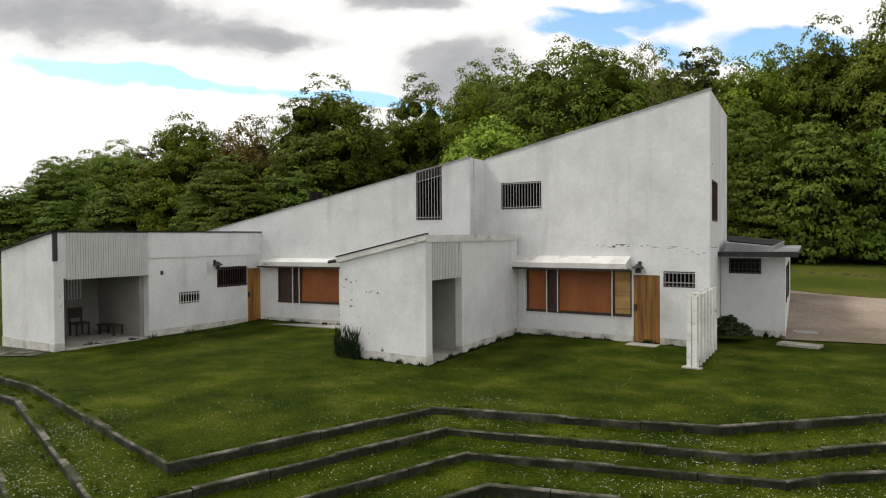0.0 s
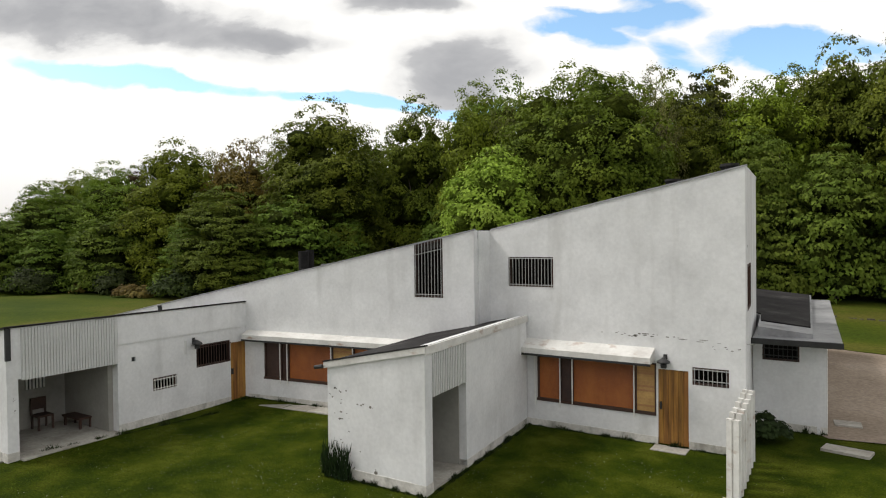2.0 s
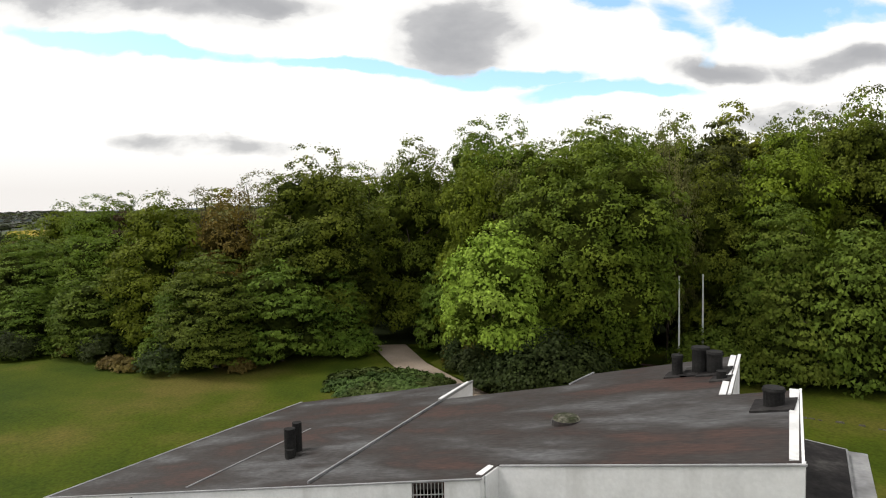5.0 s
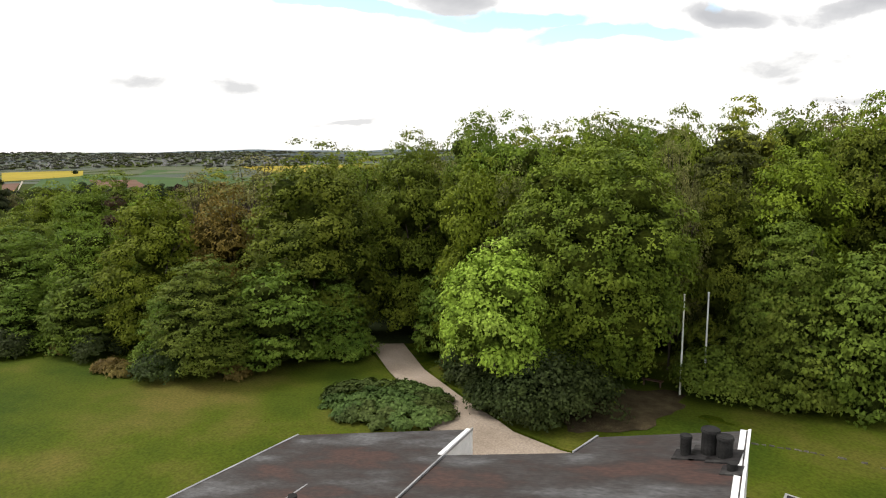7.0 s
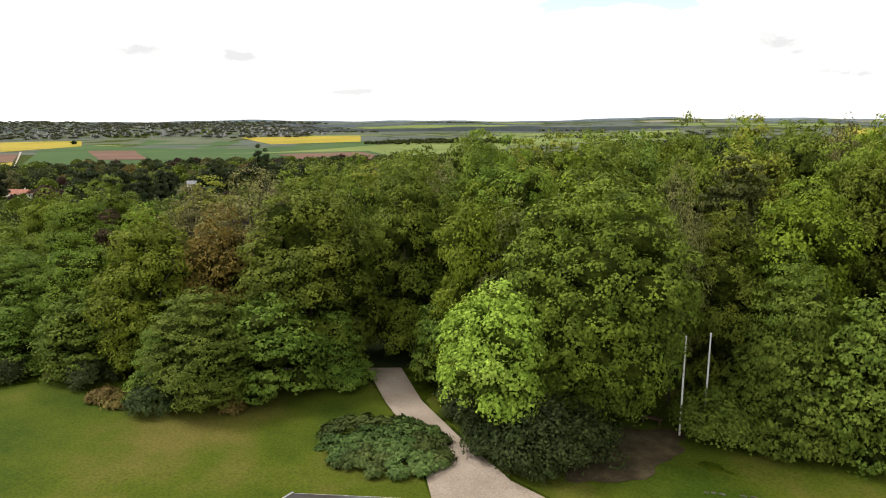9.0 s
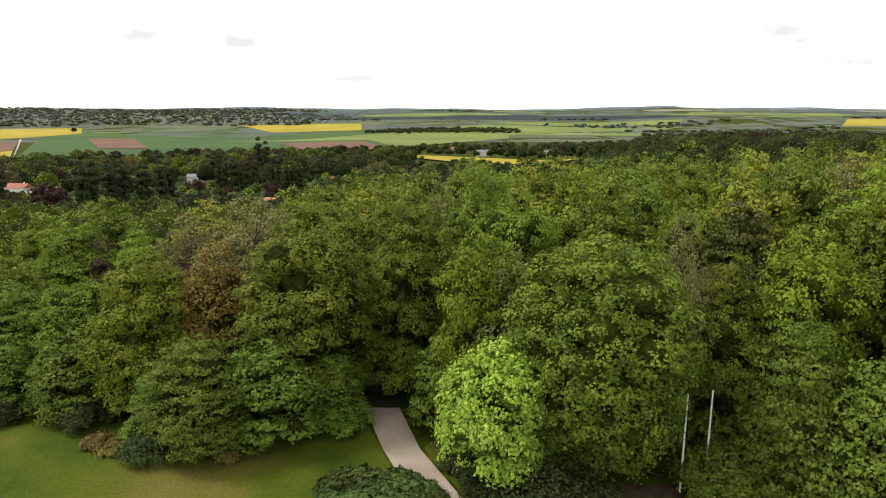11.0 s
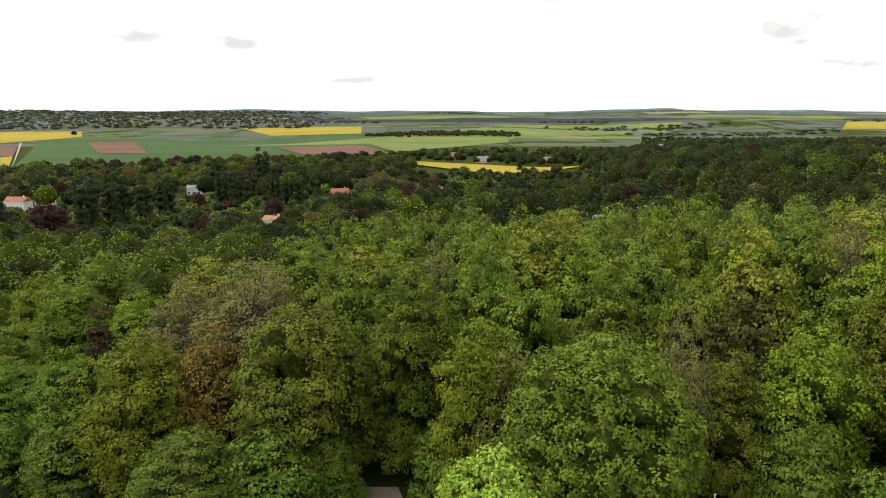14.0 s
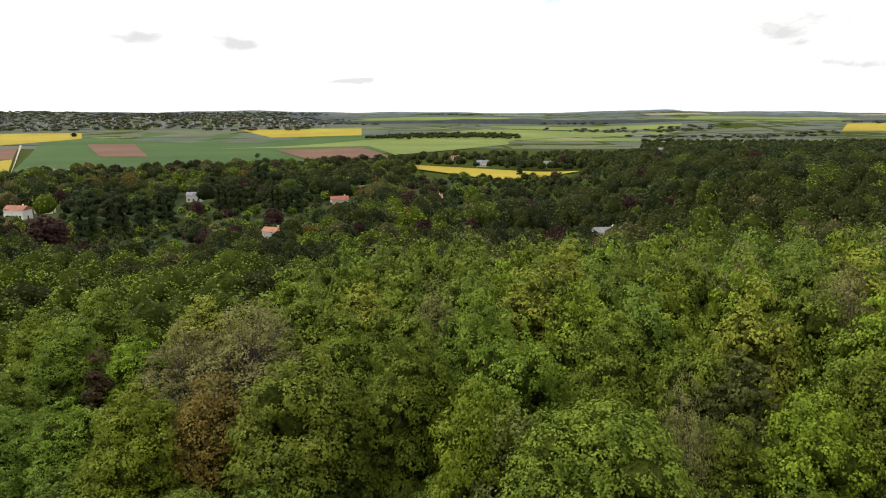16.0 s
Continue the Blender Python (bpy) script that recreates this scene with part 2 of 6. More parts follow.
M["rod"] = material("white_iron_rod", [(0.3, (0.66, 0.65, 0.62)), (0.7, (0.74, 0.73, 0.7))], 0.5, 3, 20, 0.05, 0.0)
M["teak"] = material("oiled_teak_door", [(0.3, (0.10, 0.042, 0.010)), (0.5, (0.26, 0.115, 0.020)), (0.72, (0.42, 0.21, 0.045))], 0.55, 1.6, 30, 0.2, 0.15, stretch=(5, 5, 0.35), vary=0.12)
M["shutter"] = material("red_brown_blind", [(0.3, (0.19, 0.052, 0.009)), (0.5, (0.29, 0.084, 0.013)), (0.75, (0.40, 0.135, 0.024))], 0.6, 0.9, 26, 0.12, 0.15, stretch=(1.4, 1.4, 0.8))
M["louvre"] = material("pale_teak_louvre", [(0.3, (0.36, 0.19, 0.06)), (0.7, (0.48, 0.28, 0.10))], 0.6, 2, 24, 0.15, 0.1, vary=0.15)
M["darkwood"] = material("dark_brown_wood", [(0.3, (0.034, 0.017, 0.012)), (0.7, (0.068, 0.032, 0.021))], 0.65, 2, 24, 0.2, 0.1)
# inner walls and ceiling: an even grey, darker than the outer limewash
M["inside"] = material("inner_wall_grey", [(0.3, (0.22, 0.21, 0.19)), (0.7, (0.33, 0.32, 0.29))], 0.9, 0.7, 9, 0.06, 0.1)
M["paving"] = material("concrete_slabs", [(0.3, (0.24, 0.22, 0.19)), (0.6, (0.38, 0.36, 0.32))], 0.9, 1.1, 12, 0.18, 0.3, vary=0.12)
M["kerb"] = material("dark_concrete_kerb", [(0.34, (0.014, 0.017, 0.009)), (0.54, (0.028, 0.030, 0.019)), (0.72, (0.085, 0.08, 0.066))], 0.95, 1.4, 11, 0.3, 0.5)
M["kerb_top"] = material("paler_kerb_concrete", [(0.36, (0.026, 0.032, 0.014)), (0.5, (0.055, 0.056, 0.038)), (0.66, (0.15, 0.14, 0.115))], 0.95, 2.6, 16, 0.35, 0.6)
M["gravel"] = material("pale_gravel", [(0.3, (0.19, 0.15, 0.115)), (0.55, (0.29, 0.235, 0.185)), (0.75, (0.36, 0.30, 0.25))], 0.95, 0.25, 9, 0.22, 0.5)
M["bark"] = material("grey_bark", [(0.3, (0.045, 0.036, 0.027)), (0.7, (0.12, 0.10, 0.08))], 0.95, 2.5, 12, 0.3, 0.6, stretch=(1, 1, 0.3))
M["grass"] = material("lawn", [(0.34, (0.013, 0.023, 0.0014)), (0.46, (0.024, 0.037, 0.0020)), (0.56, (0.038, 0.050, 0.0034)), (0.68, (0.064, 0.074, 0.008))], 0.95, 0.75, 24, 0.6, 1.0, gloss=0.03)
M["dry_lawn"] = material("drier_lawn", [(0.35, (0.030, 0.050, 0.003)), (0.5, (0.054, 0.071, 0.005)), (0.66, (0.098, 0.086, 0.018))], 0.95, 0.11, 6, 0.3, 0.6, gloss=0.1)
M["blade"] = material("grass_blades", [(0.3, (0.030, 0.050, 0.003)), (0.6, (0.066, 0.088, 0.007))], 0.8, 0.4, 3, 0.2, 0, island=0.35, translucent=0.3, gloss=0.15)
M["daisy"] = material("daisy_white", [(0.3, (0.38, 0.38, 0.30)), (0.7, (0.56, 0.56, 0.48))], 0.8, 1, 5, 0.1, 0, island=0.2)
M["pole"] = material("white_flagpole", [(0.3, (0.6, 0.6, 0.58)), (0.7, (0.72, 0.72, 0.7))], 0.5, 3, 20, 0.05, 0)
M["render"] = material("cream_house_render", [(0.3, (0.5, 0.45, 0.36)), (0.7, (0.62, 0.57, 0.48))], 0.9, 0.3, 4, 0.08, 0, vary=0.25)
M["tile"] = material("red_roof_tiles", [(0.3, (0.20, 0.075, 0.045)), (0.7, (0.32, 0.13, 0.08))], 0.9, 0.4, 4, 0.2, 0, vary=0.2)


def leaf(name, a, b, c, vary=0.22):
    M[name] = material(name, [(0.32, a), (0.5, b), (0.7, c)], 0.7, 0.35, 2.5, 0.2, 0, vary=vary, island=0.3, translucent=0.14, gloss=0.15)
    # inner copy of the leaf colours, darkened to paint shade into crown gaps
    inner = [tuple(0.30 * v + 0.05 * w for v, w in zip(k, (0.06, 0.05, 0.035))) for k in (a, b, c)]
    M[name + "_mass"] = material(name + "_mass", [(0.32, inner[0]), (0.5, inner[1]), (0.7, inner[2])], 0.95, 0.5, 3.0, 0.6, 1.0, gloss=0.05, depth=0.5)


leaf("oak_leaf", (0.0648, 0.0982, 0.00994), (0.112, 0.153, 0.014), (0.165, 0.206, 0.0215))
leaf("beech_leaf", (0.06, 0.0936, 0.0112), (0.099, 0.139, 0.0162), (0.146, 0.187, 0.0265))
leaf("spring_leaf", (0.0872, 0.127, 0.00805), (0.132, 0.179, 0.0118), (0.183, 0.236, 0.0194))
leaf("lime_leaf", (0.1731, 0.2779, 0.02832), (0.236, 0.3513, 0.03933), (0.2937, 0.409, 0.06293), 0.05)
leaf("bronze_leaf", (0.105, 0.088, 0.0150), (0.16, 0.124, 0.0205), (0.21, 0.16, 0.032))
leaf("budding_leaf", (0.105, 0.105, 0.033), (0.152, 0.146, 0.046), (0.2, 0.188, 0.066))
leaf("olive_leaf", (0.066, 0.074, 0.016), (0.098, 0.104, 0.024), (0.13, 0.132, 0.034))
leaf("gold_leaf", (0.1254, 0.1425, 0.01368), (0.1767, 0.1915, 0.02052), (0.228, 0.2394, 0.03192), 0.12)
leaf("russet_leaf", (0.030, 0.020, 0.009), (0.048, 0.030, 0.014), (0.066, 0.042, 0.02))
leaf("yew_leaf", (0.046, 0.060, 0.013), (0.074, 0.09, 0.019), (0.102, 0.12, 0.028))
leaf("poplar_leaf", (0.016, 0.024, 0.008), (0.028, 0.038, 0.012), (0.042, 0.054, 0.018))
leaf("dark_leaf", (0.0165, 0.027, 0.0075), (0.03, 0.045, 0.0105), (0.045, 0.06375, 0.015))
leaf("juniper_leaf", (0.036, 0.058, 0.0135), (0.062, 0.092, 0.021), (0.095, 0.13, 0.033))
leaf("ivy_leaf", (0.012, 0.022, 0.007), (0.024, 0.038, 0.011), (0.04, 0.06, 0.018))
leaf("far_leaf", (0.0312, 0.0442, 0.0084), (0.0559, 0.0728, 0.0126), (0.0936, 0.111, 0.0204))
leaf("copper_leaf", (0.0324, 0.01584, 0.01152), (0.0504, 0.02448, 0.01728), (0.072, 0.0396, 0.02592))
# leaf colour of the far belts, greyed and lightened in place of haze
leaf("hazy_wood", (0.075, 0.08, 0.058), (0.10, 0.105, 0.078), (0.13, 0.135, 0.10))
leaf("shrub_ochre", (0.07, 0.05, 0.012), (0.105, 0.076, 0.018), (0.14, 0.105, 0.03))


def glass_material():
    m = bpy.data.materials.new("dark_window_glass")
    m.use_nodes = True
    b = m.node_tree.nodes["Principled BSDF"]
    b.inputs["Base Color"].default_value = (0.006, 0.005, 0.005, 1)
    b.inputs["Roughness"].default_value = 0.1
    b.inputs["IOR"].default_value = 1.3
    b.inputs["Specular IOR Level"].default_value = 0.15
    return m


M["glass"] = glass_material()


# ---------------- mesh helpers ----------------
class Geo:
    """Collects corner points and faces for one mesh."""

    def __init__(self):
        self.v, self.f = [], []

    def hexa(self, p):
        """Eight corners: bottom ring then top ring."""
        n = len(self.v)
        self.v += [tuple(q) for q in p]
        self.f += [(n + 3, n + 2, n + 1, n), (n + 4, n + 5, n + 6, n + 7)]
        self.f += [(n + i, n + (i + 1) % 4, n + 4 + (i + 1) % 4, n + 4 + i) for i in range(4)]
        return self

    def box(self, x0, x1, y0, y1, z0, z1):
        return self.hexa([(x0, y0, z0), (x1, y0, z0), (x1, y1, z0), (x0, y1, z0), (x0, y0, z1), (x1, y0, z1), (x1, y1, z1), (x0, y1, z1)])

    def prism(self, ring, low, high):
        """ring: plan points anticlockwise; low, high: heights, numbers or functions of (x, y)."""
        n, k = len(self.v), len(ring)
        for h in (low, high):
            self.v += [(x, y, h(x, y) if callable(h) else h) for x, y in ring]
        self.f += [tuple(range(n + k - 1, n - 1, -1)), tuple(range(n + k, n + 2 * k))]
        self.f += [(n + i, n + (i + 1) % k, n + k + (i + 1) % k, n + k + i) for i in range(k)]
        return self

    def tube(self, path, radii, sides=8, cap=True):
        n0 = len(self.v)
        for i, (p, r) in enumerate(zip(path, radii)):
            p = Vector(p)
            a = Vector(path[min(i + 1, len(path) - 1)]) - Vector(path[max(i - 1, 0)])
            q = a.to_track_quat("Z", "Y")
            for s in range(sides):
                w = 2 * math.pi * s / sides
                self.v.append(tuple(p + q @ Vector((r * math.cos(w), r * math.sin(w), 0))))
        for i in range(len(path) - 1):
            for s in range(sides):
                a, b = n0 + i * sides + s, n0 + i * sides + (s + 1) % sides
                self.f.append((a, b, b + sides, a + sides))
        if cap:
            self.f.append(tuple(n0 + s for s in reversed(range(sides))))
            self.f.append(tuple(n0 + (len(path) - 1) * sides + s for s in range(sides)))
        return self

    def mesh(self, name, mat):
        me = bpy.data.meshes.new(name)
        me.from_pydata(self.v, [], self.f)
        if mat is not None:
            me.materials.append(M[mat])
        me.update()
        return me


def part(name, geo, mat, parent, label=""):
    ob = new(name, geo.mesh(name, mat) if isinstance(geo, Geo) else geo)
    ob.parent = parent
    return tagged(ob, label)


def thing(name, geo, mat, label, category, group="", kind=""):
    ob = new(name, geo.mesh(name, mat) if isinstance(geo, Geo) else geo)
    return tagged(ob, label, category, group, kind)


def quads(name, pts, mat, k=4):
    """A mesh of separate faces of k corners each."""
    pts = np.asarray(pts, np.float32).reshape(-1, 3)
    n = len(pts)
    me = bpy.data.meshes.new(name)
    me.vertices.add(n)
    me.vertices.foreach_set("co", pts.ravel())
    me.loops.add(n)
    me.loops.foreach_set("vertex_index", np.arange(n, dtype=np.int32))
    me.polygons.add(n // k)
    me.polygons.foreach_set("loop_start", np.arange(0, n, k, dtype=np.int32))
    me.materials.append(M[mat])
    me.update(calc_edges=True)
    return me


# ---------------- the lie of the land ----------------
KERBS = [
    [(-60, 6.0), (-19, 5.7), (-16.12, 5.59), (-14.44, 5.56), (-7.28, 4.03), (-5.77, 8.61), (-0.91, 10.06), (1.48, 12.39), (6, 16.3), (60, 18)],
    [(-60, 5.2), (-19, 5.2), (-14.2, 5.09), (-7.0, 2.85), (-5.19, 8.2), (-0.32, 9.49), (1.46, 11.22), (6, 15.2), (60, 17)],
    [(-60, 4.4), (-19, 4.4), (-14.0, 4.2), (-6.5, 1.9), (-4.51, 7.75), (0.18, 9.14), (0.67, 9.71), (6, 14.0), (60, 16)],
    [(-60, 3.5), (-19, 3.5), (-14, 3.2), (-6.1, 0.9), (-3.73, 7.12), (-1.9, 7.68), (1.5, 8.8), (6, 12.9), (60, 15)],
]
TREAD = 0.2
FX, FY = -0.545, 0.839
HILL_D = [-5000, -60, -10, 20, 28, 42, 60, 110, 200, 320, 620, 900, 1700, 2200, 3000, 4000, 4800, 6000]
HILL_Z = [-60, -9, -2.2, 0, 0.3, 1.3, 1.3, 0.5, -9, -19, -27, -36, -56, -58, -42, -12, 14, 24]


def kerb_y(line, x):
    return np.interp(x, [p[0] for p in line], [p[1] for p in line])


def land(x, y, shift=0.0):
    x, y = np.asarray(x, float), np.asarray(y, float)
    d = x * FX + y * FY
    side = x * FY - y * FX
    z = np.interp(np.maximum(d, 20), HILL_D, HILL_Z)
    far = np.clip((d - 1200) / 1500, 0, 1)
    z = z + far * (8 * np.sin(side / 610 + d / 900) + 5 * np.sin(side / 233 + 1.3) + 6 * np.sin(d / 310 + side / 480))
    ridge = np.clip((side / np.maximum(d, 1) - 0.12) / 0.3, 0, 1) * np.interp(d, [150, 330, 800, 1500], [0, 1, 1, 0])
    z = z + 17 * ridge * ridge * (3 - 2 * ridge)
    near = np.clip(1 - (d - 20) / 5, 0, 1)
    steps = sum((y < kerb_y(k, x) + shift * np.hypot(1.0, (kerb_y(k, x + 0.01) - kerb_y(k, x - 0.01)) / 0.02)).astype(float) for k in KERBS)
    front = np.where(y < 16, -TREAD * steps - 0.06 * np.maximum(0.0, 2.0 - y), 0)
    z = np.where(d < 25, np.maximum(front, -70) + z * (1 - near), z)
    side_drop = np.clip((-17.5 - x) / 6, 0, 1) * np.clip((9.0 - y) / 2.5, 0, 1) * 0.5
    return z - np.where(d < 25, side_drop * (steps < 1), 0)


def land1(x, y):
    return float(land(x, y))


def axis(a, b, fine, low, high, grow=1.22):
    mid = list(np.arange(a, b + 1e-6, fine))
    s, left, right = fine, [a], [b]
    while left[-1] > low:
        s = min(s * grow, 160)
        left.append(left[-1] - s)
    s = fine
    while right[-1] < high:
        s = min(s * grow, 160)
        right.append(right[-1] + s)
    return np.array(left[:0:-1] + mid + right[1:])


def sheet(xs, ys, lift=0.0):
    X, Y = np.meshgrid(xs, ys)
    Z = land(X, Y, np.where((X > -17.6) & (X < 3.4), 0.19, 0.0)) + lift
    v = np.stack([X, Y, Z], -1).reshape(-1, 3)
    nx, ny = len(xs), len(ys)
    i = np.arange(nx * ny).reshape(ny, nx)
    f = np.stack([i[:-1, :-1], i[:-1, 1:], i[1:, 1:], i[1:, :-1]], -1).reshape(-1, 4)
    return v, f


gx, gy = axis(-17.2, 3.2, 0.13, -4900, 2500), axis(1.0, 13.2, 0.13, -700, 4900)
gv, gf = sheet(gx, gy)
me = bpy.data.meshes.new("ground")
me.from_pydata(gv.tolist(), [], gf.tolist())
me.materials.append(M["grass"])
ground = tagged(new("ground", me), "mown green lawn with daisies and yellowed patches", "ground", kind="structure")


def strip(name, left, right, mat, label, category, n=10, m=6, lift=0.03, thick=0.06):
    """A surface between two plan lines of the same number of points, laid on the land."""
    L, R = [], []
    for line, out in ((left, L), (right, R)):
        for (a, b) in zip(line[:-1], line[1:]):
            for k in range(n):
                out.append((a[0] + (b[0] - a[0]) * k / n, a[1] + (b[1] - a[1]) * k / n))
        out.append(line[-1])
    g = Geo()
    for (a, b) in zip(L, R):
        for k in range(m + 1):
            x, y = a[0] + (b[0] - a[0]) * k / m, a[1] + (b[1] - a[1]) * k / m
            g.v.append((x, y, land1(x, y) + lift))
    for i in range(len(L) - 1):
        for k in range(m):
            a = i * (m + 1) + k
            g.f.append((a, a + 1, a + m + 2, a + m + 1))
    return thing(name, g, mat, label, category, kind="structure")


drive = strip("road", [(-65.9, 65.9), (-46.8, 52.1), (-37.6, 46.2), (-31.2, 40.9), (-25.9, 37.2), (-21.5, 32.5), (-14, 26.4), (-5, 26.0), (-0.9, 20.9), (2, 21.4), (16, 20)],
              [(-64.3, 68.0), (-45.1, 54.5), (-35.3, 47.9), (-29.1, 42.5), (-23.2, 38.8), (-18.7, 36.4), (-15.6, 35.9), (-6.2, 36.4), (-0.6, 34.4), (4, 34), (16, 33)],
              "gravel", "pale brown gravel drive and path leading into the woods", "driveway")

strip("lawn", [(-58, 8), (-48, 9), (-36, 12), (-30, 15.5), (-24.3, 25.4), (-20.8, 31.7)],
      [(-70, 18), (-60, 24), (-53.1, 35.1), (-43.6, 42.6), (-37.9, 45.8), (-26.0, 36.9)], "dry_lawn", "sunlit lawn with yellowed dry patches", "lawn", lift=0.02, m=12)
strip("lawn", [(-28.9, 42.7), (-23.1, 39.0), (-18.6, 36.6), (-15.5, 36.1), (-6.2, 36.6), (-0.6, 34.56), (16, 33.2)], [(-28.2, 53.2), (-22.4, 53.2), (-17.6, 53.2), (-12.8, 55.3), (-4.3, 55.3), (4.2, 55.3), (19.0, 53.2)], "dry_lawn", "shaded lawn below the trees", "lawn", lift=0.02)

# grass treads between the kerbs
for k in range(len(KERBS)):
    knots = sorted({p[0] for q in KERBS for p in q if -17.5 < p[0] < 3.3} | {-17.5, 3.3} | set(np.round(np.arange(-17, 3.3, 0.8), 2)))
    hi = [(x, float(kerb_y(KERBS[k - 1], x)) if k else float(kerb_y(KERBS[0], x)) + 1.3) for x in knots]
    lo = [(x, float(kerb_y(KERBS[k], x))) for x in knots]
    g = Geo()
    for a, c in zip(lo, hi):
        for u in (0.0, 0.5, 0.8, 1.0):
            y = a[1] + (c[1] - a[1]) * u
            g.v.append((a[0], y, -TREAD * k + 0.006 + (0.085 * u ** 4 if k else 0.0) - 0.06 * max(0.0, 2.0 - y)))
    for i in range(len(knots) - 1):
        for j in range(3):
            n = i * 4 + j
            g.f.append((n, n + 4, n + 5, n + 1))
    thing("lawn", g, "grass", "flat grass tread of the terrace steps", "lawn", kind="structure")

# kerbs of the stepped terraces
for k, line in enumerate(KERBS):
    pts = [p for p in line if -19.5 < p[0] < 6.5]
    g = Geo()
    top, base, half = -TREAD * k + 0.0, -TREAD * (k + 1) - 0.15, 0.055
    for i, (p, q) in enumerate(zip(pts[:-1], pts[1:])):
        d = Vector((q[0] - p[0], q[1] - p[1]))
        length = d.length
        d.normalize()
        s = Vector((-d.y, d.x)) * half
        count = max(1, round(length / 1.2))
        for c in range(count):
            a = Vector(p) + d * (length * c / count + (0.006 if c else -0.05))
            b = Vector(p) + d * (length * (c + 1) / count - (0.006 if c < count - 1 else -0.05))
            t0 = top + random.uniform(-0.012, 0.012) + 0.002 * i
            ring = [a - s, b - s, b + s, a + s]
            inner = [a - s * 0.86, b - s * 0.86, b + s * 0.86, a + s * 0.86]
            g.prism([tuple(r) for r in ring], base, t0 - 0.02)
            n = len(g.v)
            g.v += [(r.x, r.y, t0 - 0.02) for r in ring] + [(r.x, r.y, t0) for r in inner]
            g.f += [(n + 4, n + 5, n + 6, n + 7)] + [(n + j, n + (j + 1) % 4, n + 4 + (j + 1) % 4, n + 4 + j) for j in range(4)]
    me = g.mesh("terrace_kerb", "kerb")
    # faces that point up take the paler colour, the sides stay dark
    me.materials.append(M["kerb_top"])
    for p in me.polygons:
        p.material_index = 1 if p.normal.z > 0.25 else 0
    thing("terrace_kerb", me, None, "mottled concrete edging of a grass terrace step, dark sides and paler top", "kerb", "terrace kerbs")


# ---------------- house ----------------
house = tagged(new("house"), "white limewashed modernist house with a long sloping mono-pitch roof", "house")
SL = 0.205


def za(x, y=18.14):
    return 7.40 + SL * (x + 2.59) + 0.04 * max(0.0, y - 18.14)


def lf(x):
    return 16.09 + 0.139 * (x + 17.5)


def wall(p0, p1, thick, low, tops, holes=(), name="wall", mat="wall", label="", parent=None):
    """A wall from p0 to p1 (plan), thickness to the left of that way; tops: heights at both ends; holes: (u0, u1, z0, z1)."""
    a, b = Vector(p0), Vector(p1)
    d = b - a
    length = d.length
    d.normalize()
    n = Vector((-d.y, d.x)) * thick
    cuts = sorted({0.0, length, *[h[0] for h in holes], *[h[1] for h in holes]})
    g = Geo()

    def top(u):
        return tops[0] + (tops[1] - tops[0]) * u / length

    def block(u0, u1, z0a, z0b, z1a, z1b):
        p, q = a + d * u0, a + d * u1
        g.hexa([(p.x, p.y, z0a), (q.x, q.y, z0b), (q.x + n.x, q.y + n.y, z0b), (p.x + n.x, p.y + n.y, z0a),
                (p.x, p.y, z1a), (q.x, q.y, z1b), (q.x + n.x, q.y + n.y, z1b), (p.x + n.x, p.y + n.y, z1a)])

    for u0, u1 in zip(cuts[:-1], cuts[1:]):
        z = low
        for h in sorted((h for h in holes if h[0] <= u0 + 1e-6 and h[1] >= u1 - 1e-6), key=lambda h: h[2]):
            if h[2] > z + 1e-3:
                block(u0, u1, z, z, h[2], h[2])
            z = h[3]
        if top(u0) > z + 1e-3:
            block(u0, u1, z, z, top(u0), top(u1))
    me = g.mesh(name, mat)
    bm = bmesh.new()
    bm.from_mesh(me)
    bmesh.ops.remove_doubles(bm, verts=bm.verts, dist=1e-4)
    bm.to_mesh(me)
    bm.free()
    return part(name, me, None, parent or house, label)


class Plane:
    """Places pieces on a wall: u along it, v out of its face, z up."""

    def __init__(self, p0, p1):
        self.a = Vector(p0)
        self.d = (Vector(p1) - self.a).normalized()
        self.o = Vector((self.d.y, -self.d.x))

    def at(self, u, v, z):
        p = self.a + self.d * u + self.o * v
        return (p.x, p.y, z)

    def box(self, g, u0, u1, v0, v1, z0, z1, slope=0.0):
        c = [(u0, v1), (u1, v1), (u1, v0), (u0, v0)]
        g.hexa([self.at(u, v, z0) for u, v in c] + [self.at(u, v, z1 + slope * (u - u0)) for u, v in c])
        return g


def leaning_bar(pl, g, u0, u1, v0, v1, z0, z1, slope):
    c = [(u0, v1), (u1, v1), (u1, v0), (u0, v0)]
    g.hexa([pl.at(u, v, z0 + slope * (u - u0)) for u, v in c] + [pl.at(u, v, z1 + slope * (u - u0)) for u, v in c])
    return g


